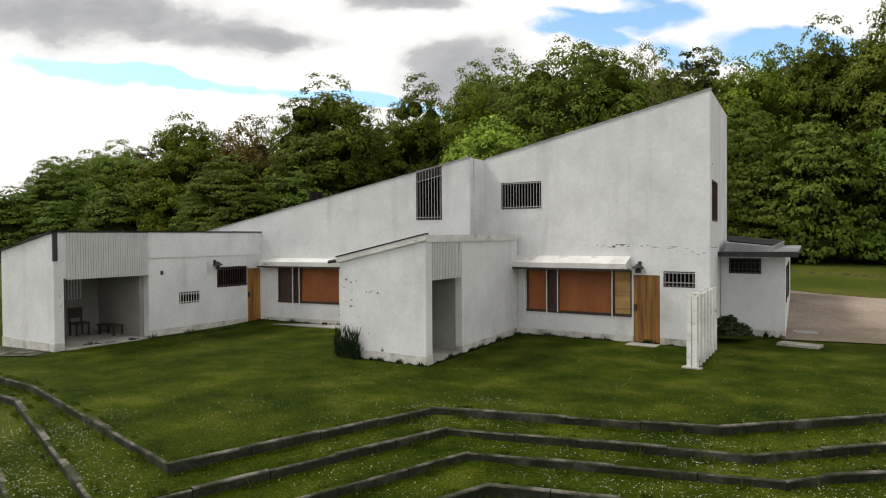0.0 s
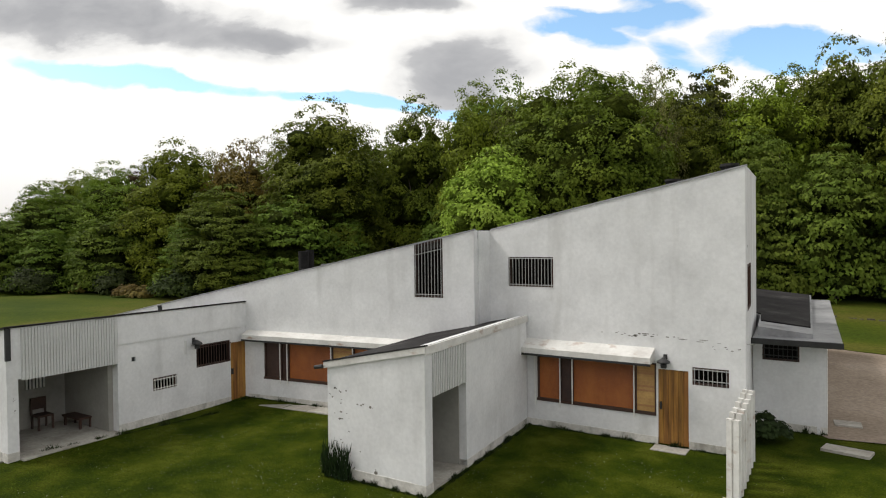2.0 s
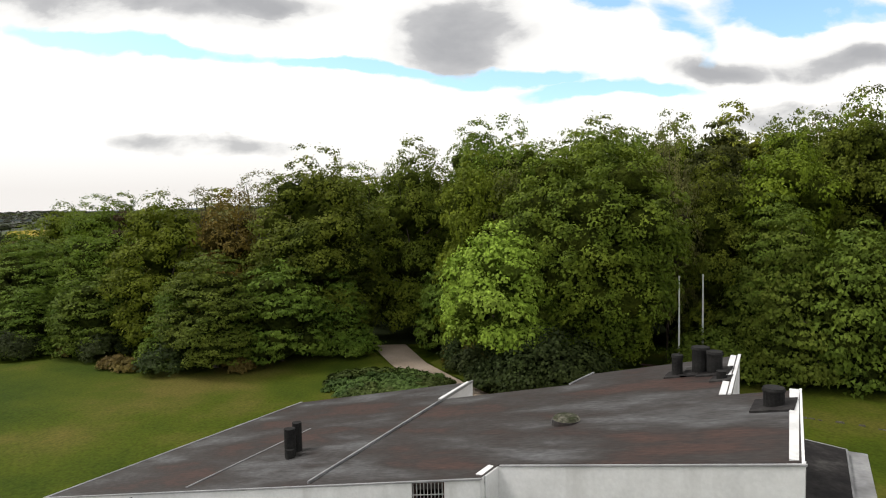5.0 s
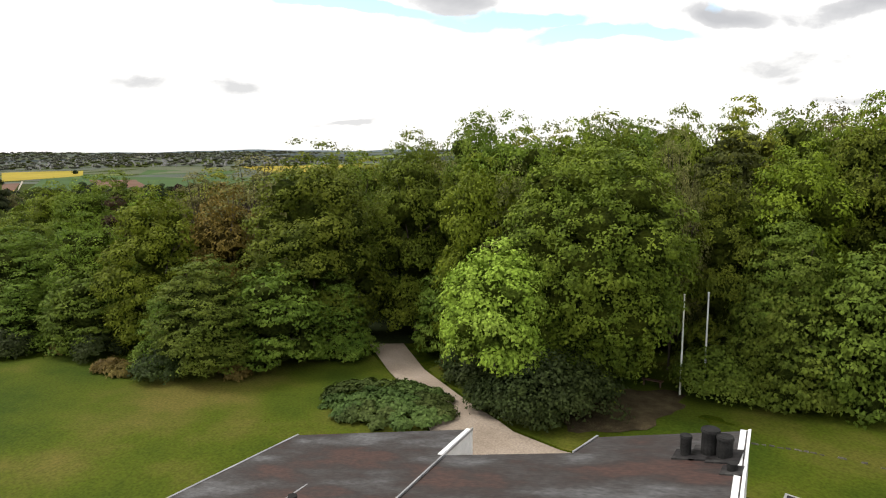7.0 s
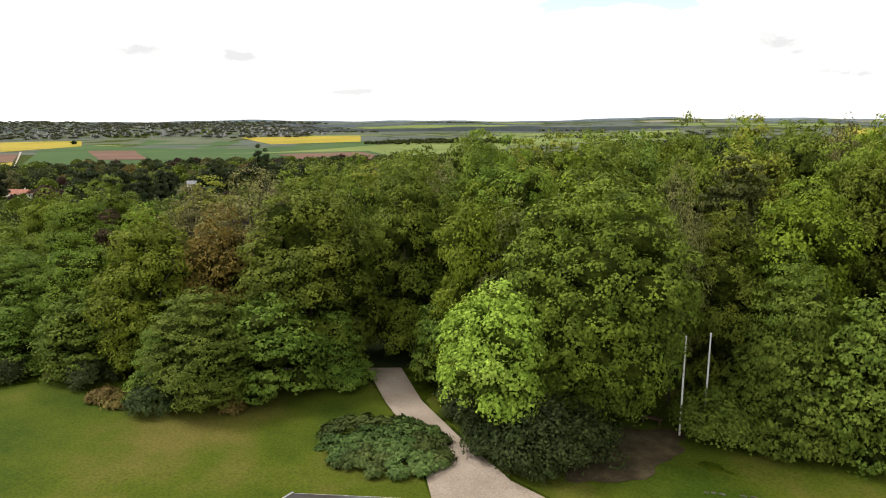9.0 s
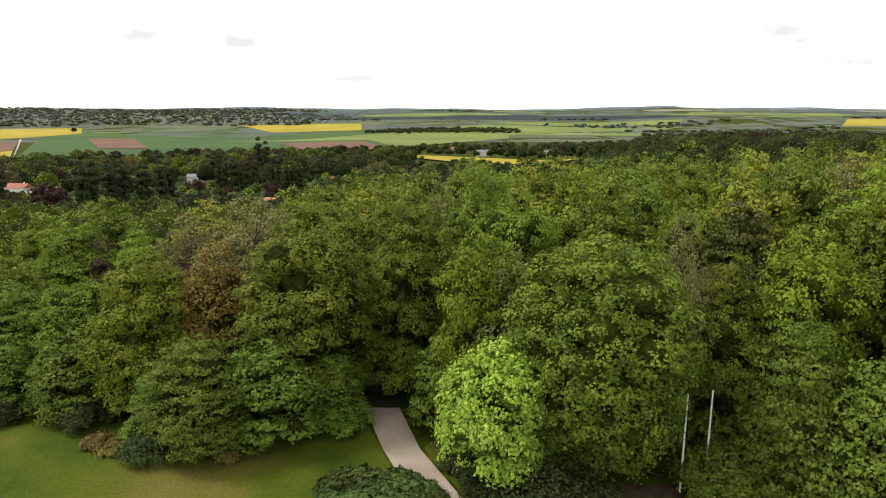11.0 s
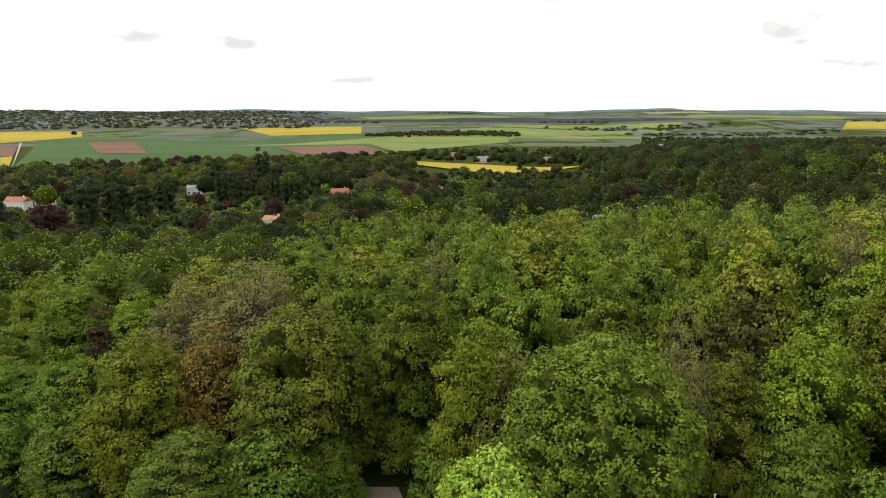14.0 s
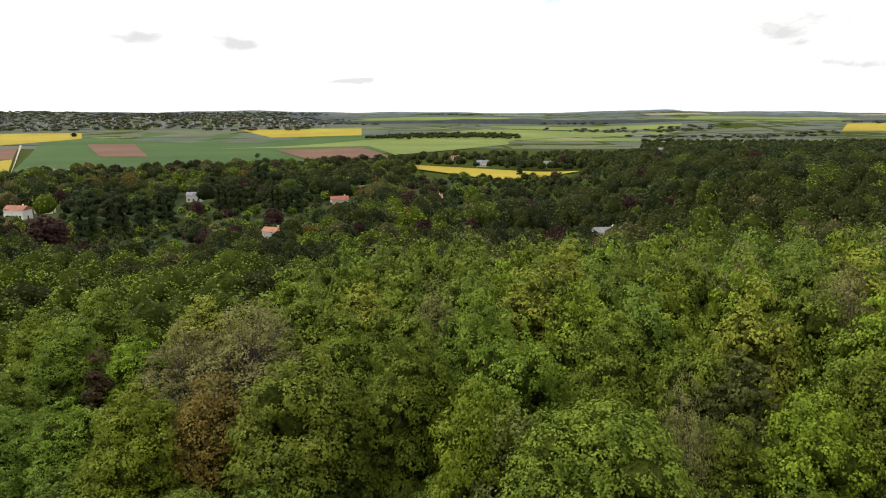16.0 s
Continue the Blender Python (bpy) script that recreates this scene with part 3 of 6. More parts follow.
def barred_window(pl, u0, u1, z0, z1, bars, parent=None, mat="bar", slope=0.0, rails=(0.12, 0.88), deep=0.16, backing="darkwood"):
    win = part("window", pl.box(Geo(), u0, u1, -deep - 0.02, -deep, z0, z1, slope), "glass", parent or house, "dark window behind pale iron bars")
    fr = Geo()
    t = 0.045
    pl.box(fr, u0, u0 + t, -deep, -0.03, z0, z1)
    pl.box(fr, u1 - t, u1, -deep, -0.03, z0, z1 + slope * (u1 - u0) - 0.002)
    pl.box(fr, u0 + t, u1 - t, -deep, -0.03, z0, z0 + t)
    leaning_bar(pl, fr, u0 + t, u1 - t, -deep, -0.03, z1 - t - 0.01, z1 - 0.01, slope)
    part("frame", fr, "darkwood", win)
    for i in range(bars):
        u = u0 + (u1 - u0) * (i + 0.5) / bars
        part("bar", pl.box(Geo(), u - 0.0075, u + 0.0075, 0.0, 0.02, z0 + 0.01, z1 - 0.02 + slope * (u - u0)), mat, win)
    for r in rails:
        z = z0 + (z1 - z0) * r
        part("rail", leaning_bar(pl, Geo(), u0, u1, 0.021, 0.034, z - 0.012, z + 0.012, slope if r > 0.5 else 0), mat, win)
    return win


def slats(pl, win, u0, u1, z0, z1, v, mat, pitch, name="slat", tilt=0.6):
    n = max(1, round((z1 - z0) / pitch))
    for i in range(n):
        a, b = z0 + (z1 - z0) * i / n, z0 + (z1 - z0) * (i + 1) / n - 0.004
        g = Geo()
        g.hexa([pl.at(u0, v + 0.02, a), pl.at(u1, v + 0.02, a), pl.at(u1, v - 0.005, a), pl.at(u0, v - 0.005, a),
                pl.at(u0, v + 0.02 - 0.02 * tilt, b), pl.at(u1, v + 0.02 - 0.02 * tilt, b), pl.at(u1, v - 0.01, b), pl.at(u0, v - 0.01, b)])
        part(name, g, mat, win)


def door(pl, u0, u1, z0, z1, boards, handle_side, label):
    d = part("door", pl.box(Geo(), u0, u1, -0.1, -0.06, z0, z1), "teak", house, label)
    for i in range(boards):
        a, b = u0 + (u1 - u0) * i / boards, u0 + (u1 - u0) * (i + 1) / boards - 0.006
        part("board", pl.box(Geo(), a, b, -0.06, -0.04, z0 + 0.01, z1 - 0.02), "teak", d)
    h = u0 + 0.07 if handle_side < 0 else u1 - 0.07
    part("handle", pl.box(Geo(), h - 0.025, h + 0.025, -0.04, 0.03, z0 + 0.95, z0 + 1.15), "black", d, "black metal handle")
    return d


def wall_lamp(pl, u, z):
    g = Geo()
    pl.box(g, u - 0.03, u + 0.03, 0.0, 0.22, z + 0.1, z + 0.14)
    pl.box(g, u - 0.05, u + 0.05, -0.005, 0.02, z - 0.02, z + 0.2)
    lamp = thing("wall_lamp", g, "black", "black metal outdoor lamp bracketed on the white wall", "lamp", "wall lamps")
    c = pl.at(u, 0.2, 0)
    part("shade", Geo().tube([(c[0], c[1], z - 0.14), (c[0], c[1], z - 0.04), (c[0], c[1], z + 0.0)], [0.08, 0.085, 0.04], 12), "black", lamp)
    part("cap", Geo().tube([(c[0], c[1], z + 0.0), (c[0], c[1], z + 0.03), (c[0], c[1], z + 0.12)], [0.17, 0.17, 0.05], 12), "black", lamp)
    return lamp


# main facade (right) and its openings; u runs from the inner corner to the gable corner
FA, FB = (-9.93, 18.14), (-2.59, 18.14)
fp = Plane(FA, FB)


def fu(x):
    return x + 9.93


f_holes = [(fu(-9.29), fu(-7.81), 4.17, 5.07), (fu(-8.36), fu(-4.83), 0.80, 2.20), (fu(-4.78), fu(-3.99), 0.02, 2.06), (fu(-3.89), fu(-2.99), 1.72, 2.19)]
wall(FA, FB, 0.3, 0.2, (za(-9.93), za(-2.59)), f_holes, label="white limewashed gable wall with peeling patches")
for a, b in ((-8.7, -4.79), (-3.98, -2.58)):
    part("plinth", fp.box(Geo(), fu(a), fu(b), -0.25, 0.012, -0.3, 0.2), "plinth", house, "weathered concrete plinth")
barred_window(fp, *f_holes[0], 14, rails=(0.07, 0.95))
barred_window(fp, *f_holes[3], 8, rails=(0.3, 0.9))
door(fp, *f_holes[2], 6, -1, "plain varnished teak door with vertical boards")

# long shuttered window under its canopy
u0, u1, z0, z1 = f_holes[1]
big = part("window", fp.box(Geo(), u0, u1, -0.2, -0.18, z0, z1), "glass", house, "long window closed with red-brown wooden blinds")
fr = Geo()
fp.box(fr, u0, u1, -0.2, 0.03, z0 - 0.03, z0 + 0.05)
fp.box(fr, u0, u1, -0.2, -0.02, z1 - 0.05, z1)
for x in (u0, fu(-7.66), fu(-7.28), fu(-5.42), u1 - 0.05):
    fp.box(fr, x, x + 0.05, -0.2, -0.03, z0 + 0.05, z1 - 0.05)
part("frame", fr, "darkwood", big, "dark brown wooden frame")
slats(fp, big, u0 + 0.05, fu(-7.66), z0 + 0.05, z1 - 0.05, -0.1, "shutter", 0.075)
slats(fp, big, fu(-7.61), fu(-7.28), z0 + 0.05, z1 - 0.05, -0.1, "darkwood", 0.06)
slats(fp, big, fu(-7.23), fu(-5.42), z0 + 0.05, z1 - 0.05, -0.1, "shutter", 0.075)
slats(fp, big, fu(-5.37), u1 - 0.05, z0 + 0.05, z1 - 0.05, -0.07, "louvre", 0.06)
for x in (-8.4, -7.6, -7.22, -5.42):
    c = fp.at(fu(x), 0.07, 0)
    part("rod", Geo().tube([(c[0], c[1], z0 - 0.16 if x != -7.22 else z0), (c[0], c[1], 2.25)], [0.02, 0.02], 8), "rod", big, "white iron rod")


def canopy(pl, ua, ub, z0, z1, out, parent=house):
    g = Geo()
    prof = [(0.0, z0 + 0.02), (out, z0), (out, z0 + 0.17), (out - 0.06, z0 + 0.2), (0.0, z1)]
    n = len(g.v)
    for u in (ua, ub):
        g.v += [pl.at(u, v, z) for v, z in prof]
    k = len(prof)
    g.f += [tuple(range(n, n + k)), tuple(range(n + 2 * k - 1, n + k - 1, -1))]
    g.f += [(n + (i + 1) % k, n + i, n + k + i, n + k + (i + 1) % k) for i in range(k)]
    c = part("canopy", g, "fascia", parent, "projecting white canopy with chipped rusty edge")
    part("drip_edge", pl.box(Geo(), ua - 0.01, ub + 0.01, out - 0.015, out + 0.012, z0 - 0.05, z0 + 0.012), "black", c)
    return c


canopy(fp, fu(-8.68), fu(-4.86), 2.24, 2.62, 0.5)
wall_lamp(fp, fu(-4.58), 2.27)

# gable end and its shuttered window
GA, GB = (-2.59, 18.14), (-3.1, 23.9)
gp = Plane(GA, GB)
g_hole = (0.47, 2.1, 3.67, 4.88)
wall(gp.at(0.3, 0, 0)[:2], GB, 0.3, -0.3, (za(-2.61), za(-3.1, 23.9)), [(g_hole[0] - 0.3, g_hole[1] - 0.3, *g_hole[2:])], label="white gable end with dark streaks")
gw = part("window", gp.box(Geo(), 0.47, 2.1, -0.2, -0.18, 3.67, 4.88), "glass", house, "tall window with red-brown wooden shutters")
fr = Geo()
for a, b, c, d in ((0.47, 2.1, 3.67, 3.73), (0.47, 2.1, 4.82, 4.88), (0.47, 0.53, 3.73, 4.82), (2.04, 2.1, 3.73, 4.82), (1.24, 1.3, 3.73, 4.82)):
    gp.box(fr, a, b, -0.18, 0.02, c, d)
part("frame", fr, "darkwood", gw)
slats(gp, gw, 0.53, 1.24, 3.73, 4.82, -0.06, "shutter", 0.08)
slats(gp, gw, 1.3, 2.04, 3.73, 4.82, -0.06, "shutter", 0.08)

# return of the main facade and the long left facade
wall((-9.93, lf(-9.93) + 0.3), (-9.93, 18.14), 0.3, -0.3, (za(-9.98), za(-9.98)))
LA, LB = (-27.4, lf(-27.4)), (-9.93, lf(-9.93))
lp = Plane(LA, LB)
LSC = math.hypot(1, 0.139)


def lu(x):
    return (x + 27.4) * LSC


l_holes = [(lu(-11.94), lu(-10.96), 3.83, 5.40), (lu(-17.9), lu(-12.2), 0.82, 2.18)]
wall(LA, LB, 0.3, -0.4, (za(-27.4), za(-9.93)), [(*l_holes[0][:3], 9.0), l_holes[1]], label="long white limewashed wall under the sloping roof")
barred_window(lp, *l_holes[0][:3], za(-11.94) - 0.012, 9, slope=0.203, rails=(0.06, 0.80))
u0, u1, z0, z1 = l_holes[1]
big = part("window", lp.box(Geo(), u0, u1, -0.2, -0.18, z0, z1), "glass", house, "long window closed with brown wooden blinds")
fr = Geo()
lp.box(fr, u0, u1, -0.2, 0.03, z0 - 0.03, z0 + 0.05)
lp.box(fr, u0, u1, -0.2, -0.02, z1 - 0.05, z1)
marks = [-17.9, -17.2, -16.9, -15.1, -14.25, -13.4]
for x in marks:
    lp.box(fr, lu(x), lu(x) + 0.05, -0.2, -0.03, z0 + 0.05, z1 - 0.05)
part("frame", fr, "darkwood", big, "dark brown wooden frame")
for (a, b), m_, p_ in zip(zip(marks, marks[1:] + [-12.25]), ("darkwood", "darkwood", "shutter", "louvre", "shutter", "shutter"), (0.08, 0.06, 0.075, 0.06, 0.08, 0.08)):
    slats(lp, big, lu(a) + 0.05, lu(b), z0 + 0.05, z1 - 0.05, -0.1, m_, p_)
for x in (-17.15, -16.85, -15.05, -14.2, -13.4):
    c = lp.at(lu(x), 0.07, 0)
    part("rod", Geo().tube([(c[0], c[1], z0 - 0.16), (c[0], c[1], 2.2)], [0.02, 0.02], 8), "rod", big, "white iron rod")
canopy(lp, lu(-18.6), lu(-11.6), 2.18, 2.48, 0.34)
part("plinth", lp.box(Geo(), lu(-18.6), lu(-11.5), -0.2, 0.012, -0.3, 0.2), "plinth", house, "weathered concrete plinth")

# back and far walls of the main body
BACK_CORNERS = [(-3.1, 23.9), (-5.0, 23.8), (-5.5, 28.9), (-10.8, 27.9), (-11.2, 26.4), (-16.5, 25.6), (-16.7, 28.3), (-26.3, 26.9), (-27.4, lf(-27.4))]
for a, b in zip(BACK_CORNERS[:-1], BACK_CORNERS[1:]):
    wall(a, b, 0.3, -0.3, (za(*a) - 0.01, za(*b) - 0.01), label="white limewashed back wall")
ROOF = [(-2.62, 18.3), (-3.12, 23.85), (-4.97, 23.75), (-5.5, 28.85), (-10.8, 27.85), (-11.2, 26.35), (-16.5, 25.55), (-16.7, 28.25), (-26.3, 26.85),
        (-27.6, lf(-27.6) + 0.05), (-18.5, lf(-18.5) + 0.12), (-9.97, lf(-9.97) + 0.12), (-9.97, 18.28)]
roof = part("roof", Geo().prism(ROOF, lambda x, y: za(x, y) - 0.25, lambda x, y: za(x, y) + 0.012), "roof", house, "dark bitumen roof with reddish moss and pale grey streaks")


def roof_ridge(name, a, b, w, h, mat, label=""):
    a, b = Vector(a), Vector(b)
    d = (b - a).normalized()
    s = Vector((-d.y, d.x)) * w / 2
    ring = [tuple(a - s), tuple(b - s), tuple(b + s), tuple(a + s)]
    return part(name, Geo().prism(ring, lambda x, y: za(x, y) - 0.015, lambda x, y: za(x, y) + h), mat, roof, label)


roof_ridge("upstand", (-15.6, 16.6), (-16.68, 28.25), 0.08, 0.10, "zinc", "pale metal upstand")
roof_ridge("upstand", (-20.7, 16.0), (-21.0, 22.2), 0.08, 0.06, "zinc", "pale metal upstand")
roof_ridge("coping", (-5.0, 23.75), (-5.5, 28.9), 0.1, 0.05, "wall", "white coping")
roof_ridge("coping", (-2.62, 18.14), (-3.12, 23.92), 0.06, 0.03, "wall", "white coping")
roof_ridge("coping", (-11.2, 26.4), (-10.8, 27.95), 0.08, 0.06, "zinc", "grey metal coping")
roof_ridge("coping", (-2.55, 18.16), (-9.9, 18.16), 0.08, 0.03, "zinc", "thin grey roof edging")
roof_ridge("coping", (-9.9, lf(-9.9) + 0.02), (-27.5, lf(-27.5) + 0.02), 0.08, 0.03, "zinc", "thin grey roof edging")
roof_ridge("coping", (-27.6, lf(-27.6)), (-26.3, 26.95), 0.14, 0.03, "zinc", "thin grey roof edging")


def flue(x, y, r, h, label, cowl=True):
    z = za(x, y)
    f = part("chimney", Geo().tube([(x, y, z - 0.1), (x, y, z + h)], [r, r], 14), "flue", house, label)
    part("base", Geo().prism([(x - 2.0 * r, y - 2 * r), (x + 2.0 * r, y - 2 * r), (x + 2.0 * r, y + 2 * r), (x - 2.0 * r, y + 2 * r)], lambda a, b: za(a, b) - 0.05, lambda a, b: za(a, b) + 0.07), "bitumen", f)
    if cowl:
        part("rim", Geo().tube([(x, y, z + h), (x, y, z + h + 0.03), (x, y, z + h + 0.1)], [r * 1.12, r * 1.12, r * 1.02], 14), "flue", f)
    return f


flue(-7.2, 26.6, 0.19, 0.66, "black metal flue on the roof")
flue(-6.45, 26.8, 0.29, 0.82, "wide black metal flue on the roof")
flue(-5.95, 26.6, 0.26, 0.66, "wide black metal flue on the roof")
flue(-5.55, 25.6, 0.16, 0.3, "short black metal flue on the roof", False)
flue(-3.65, 22.4, 0.27, 0.44, "short black metal flue on the roof")
flue(-18.75, 18.9, 0.2, 1.1, "tall dark chimney pipe", False)
flue(-18.6, 18.75, 0.15, 0.4, "short dark chimney pipe", False)
flue(-18.95, 19.45, 0.17, 1.15, "tall dark chimney pipe", False)
x, y = -9.4, 21.7
sk = part("skylight", Geo().tube([(x, y, za(x, y) - 0.15), (x, y, za(x, y) + 0.14)], [0.5, 0.46], 18), "roof", house, "round grey domed rooflight")
part("dome", Geo().tube([(x, y, za(x, y) + 0.14), (x, y, za(x, y) + 0.22), (x, y, za(x, y) + 0.26)], [0.44, 0.36, 0.16], 18), "kerb_top", sk)
g = Geo()
for i in range(6):
    g.tube([(-22.6 - 0.01 * i, lf(-22.6) - 0.25 + 0.03 * i, za(-22.6) - 0.05 - 0.1 * i), (-22.6, lf(-22.6) - 0.22, za(-22.6) - 0.2 - 0.1 * i)], [0.08, 0.07], 8)
part("rain_head", g, "black", house, "black rainwater head")
part("gutter", Geo().tube([(-27.5, lf(-27.5) - 0.1, za(-27.5) - 0.05), (-28.6, lf(-28.6) - 0.3, za(-28.6) - 0.1)], [0.09, 0.07], 8), "black", house, "black projecting gutter spout")

# left wing with the covered recess
XW = -18.71
WA, WB = (XW, 8.14), (XW, 15.95)
wp = Plane(WA, WB)


def wu(y):
    return y - 8.14


def zw(x):
    return 3.46 + 0.175 * (x - XW)


w_holes = [(wu(8.42), wu(11.14), 0.0, 2.1), (wu(11.58), wu(11.71), 2.04, 2.18), (wu(12.28), wu(13.12), 1.0, 1.4), (wu(13.86), wu(15.24), 1.46, 2.21), (wu(15.25), wu(15.93), 0.04, 2.1)]
wall(WA, WB, 0.28, 0.0, (3.46, 3.46), w_holes, label="white limewashed garden wing wall")
part("band", wp.box(Geo(), wu(11.14), wu(15.95), 0.0, 0.03, 2.62, 3.47), "wall", house, "slightly proud white upper band")
ribs = part("cladding", wp.box(Geo(), wu(8.5), wu(11.14), 0.0, 0.02, 2.06, 3.43), "panel", house, "grey vertically ribbed metal cladding")
for i in range(33):
    u = wu(8.52) + i * (2.6 / 33)
    part("rib", wp.box(Geo(), u, u + 0.042, 0.02, 0.045, 2.06, 3.43), "panel", ribs)
part("edging", wp.box(Geo(), wu(8.1), wu(15.95), -0.02, 0.06, 3.47, 3.515), "bitumen", house, "dark roof edge of the garden wing")
for a, b in ((-22.0, XW + 0.04),):
    part("edging", Geo().hexa([(a, 8.08, zw(a) + 0.0), (b, 8.08, zw(b) + 0.0), (b, 8.2, zw(b) + 0.0), (a, 8.2, zw(a) + 0.0), (a, 8.08, zw(a) + 0.05), (b, 8.08, zw(b) + 0.05), (b, 8.2, zw(b) + 0.05), (a, 8.2, zw(a) + 0.05)]), "bitumen", house, "dark roof edge of the garden wing")
for a, b, h in ((11.146, 15.24, 0.22), (8.12, 8.42, 0.2)):
    part("plinth", wp.box(Geo(), wu(a), wu(b), -0.2, 0.012, -0.35, h), "plinth", house, "weathered concrete plinth")
part("corner_strip", wp.box(Geo(), wu(8.12), wu(8.24), -0.03, 0.05, 2.62, 3.46), "black", house, "dark metal corner strip")
door(wp, *w_holes[4], 5, -1, "plain orange-brown teak garden door")
barred_window(wp, *w_holes[3], 13, mat="darkwood", rails=(0.1, 0.88))
barred_window(wp, *w_holes[2], 8, mat="rod", rails=(0.15, 0.85))
part("vent", wp.box(Geo(), w_holes[1][0], w_holes[1][1], -0.12, -0.05, 2.04, 2.18), "black", house, "small dark vent opening")
wall_lamp(wp, wu(13.75), 2.28)
part("conduit", wp.box(Geo(), wu(13.42), wu(13.47), 0.0, 0.04, 1.98, 2.42), "panel", house)
# end wall of the wing
EA, EB = (-21.9, 8.14), (XW, 8.14)
wall(EA, (XW - 0.28, 8.14), 0.28, 0.2, (zw(-21.9), zw(XW - 0.28)), label="white limewashed end wall of the garden wing")
ep = Plane(EA, EB)
part("plinth", ep.box(Geo(), 0, 3.19, -0.25, 0.014, -0.9, 0.2), "plinth", house, "weathered concrete plinth")
wall((-21.9, 15.48), (-21.9, 8.42), 0.28, -0.9, (zw(-21.9), zw(-21.9)))
part("wing_roof", Geo().prism([(-21.98, 8.2), (XW - 0.02, 8.2), (XW - 0.02, 15.86), (-21.98, 15.4)], lambda x, y: zw(x) - 0.2, lambda x, y: zw(x) + 0.03), "bitumen", house, "dark bitumen roof of the garden wing")
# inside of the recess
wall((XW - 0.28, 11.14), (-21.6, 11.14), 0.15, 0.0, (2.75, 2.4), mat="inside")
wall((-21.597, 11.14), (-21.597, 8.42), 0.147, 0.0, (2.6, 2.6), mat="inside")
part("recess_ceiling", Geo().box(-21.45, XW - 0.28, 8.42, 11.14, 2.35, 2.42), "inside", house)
part("recess_floor", Geo().box(-21.45, XW + 0.25, 8.42, 11.14, -0.1, 0.03), "paving", house, "bare concrete floor of the recess")
rp = Plane((-21.6, 8.42), (-21.6, 11.14))
# white slats on black stand in for daylight coming through a louvred opening
lw = part("window", rp.box(Geo(), 1.40, 1.98, 0.152, 0.162, 1.22, 2.0), "black", house, "black panel with white slats painted as light through louvres")
for i in range(6):
    part("slat", rp.box(Geo(), 1.41 + i * 0.1, 1.465 + i * 0.1, 0.163, 0.19, 1.22, 2.0), "pole", lw)
bench = thing("bench", Geo().box(-20.9, -19.9, 10.6, 11.05, 0.32, 0.37), "darkwood", "low dark wooden bench against the recess wall", "bench")
for bx in (-20.85, -20.0):
    for by in (10.64, 10.95):
        part("leg", Geo().box(bx, bx + 0.06, by, by + 0.06, 0.03, 0.32), "darkwood", bench)
chair = thing("chair", Geo().box(-21.3, -20.85, 9.9, 10.35, 0.42, 0.47), "darkwood", "dark wooden chair standing in the recess", "chair")
part("backrest", Geo().box(-21.34, -21.3, 9.9, 10.35, 0.6, 0.95), "darkwood", chair)
for bx in (-21.3, -20.9):
    for by in (9.9, 10.3):
        part("leg", Geo().box(bx, bx + 0.05, by, by + 0.05, 0.03, 0.42), "darkwood", chair)
for by in (9.9, 10.3):
    part("back_post", Geo().box(-21.34, -21.3, by, by + 0.05, 0.42, 0.6), "darkwood", chair)

# entrance porch
ang = radians(5)
PD = Vector((-math.sin(ang), math.cos(ang)))
PA = Vector((-8.12, 11.845))
PEND = PA + PD * 6.25
PL = Vector((-10.98, 11.845))


def zp(x, y):
    r = (y - 11.845) * math.tan(ang)
    return 3.28 + 0.205 * (x + r + 8.12)


pf = Plane(PL, PA)
wall(PL, PA, 0.25, 0.24, (2.69, 3.28), label="white porch front wall with flaked patches")
part("plinth", pf.box(Geo(), 0, 2.86, -0.23, 0.012, -0.3, 0.24), "plinth", house, "weathered concrete plinth")
pr = Plane(PA, PEND)
wall(pr.at(0.25, 0, 0)[:2], PEND, 0.25, 0.0, (3.28, 3.28), [(0.08, 1.8, 0.0, 2.16)], label="white side wall of the porch")
for a, b, h in ((2.05, 6.2, 0.2), (0.0, 0.33, 0.24)):
    part("plinth", pr.box(Geo(), a, b, -0.23, 0.012, -0.3, h), "plinth", house, "weathered concrete plinth")
pc = part("cladding", pr.box(Geo(), 0.33, 2.05, 0.0, 0.015, 2.14, 3.12), "panel", house, "grey vertically ribbed metal cladding")
for i in range(20):
    u = 0.34 + i * 0.086
    part("rib", pr.box(Geo(), u, u + 0.045, 0.015, 0.035, 2.14, 3.12), "panel", pc)
part("fascia", pr.box(Geo(), -0.02, 6.25, 0.0, 0.045, 3.12, 3.31), "fascia", house, "white fascia board")
g = Geo()
a0, a1 = pf.at(-0.1, 0.05, 0), pf.at(2.9, 0.05, 0)
g.hexa([(*pf.at(-0.08, 0.05, 0)[:2], 2.56), (*pf.at(2.9, 0.05, 0)[:2], 3.17), (*pf.at(2.9, -0.02, 0)[:2], 3.17), (*pf.at(-0.08, -0.02, 0)[:2], 2.56),
        (*pf.at(-0.08, 0.05, 0)[:2], 2.71), (*pf.at(2.9, 0.05, 0)[:2], 3.32), (*pf.at(2.9, -0.02, 0)[:2], 3.32), (*pf.at(-0.08, -0.02, 0)[:2], 2.71)])
part("fascia", g, "fascia", house, "white fascia board")
g = Geo()
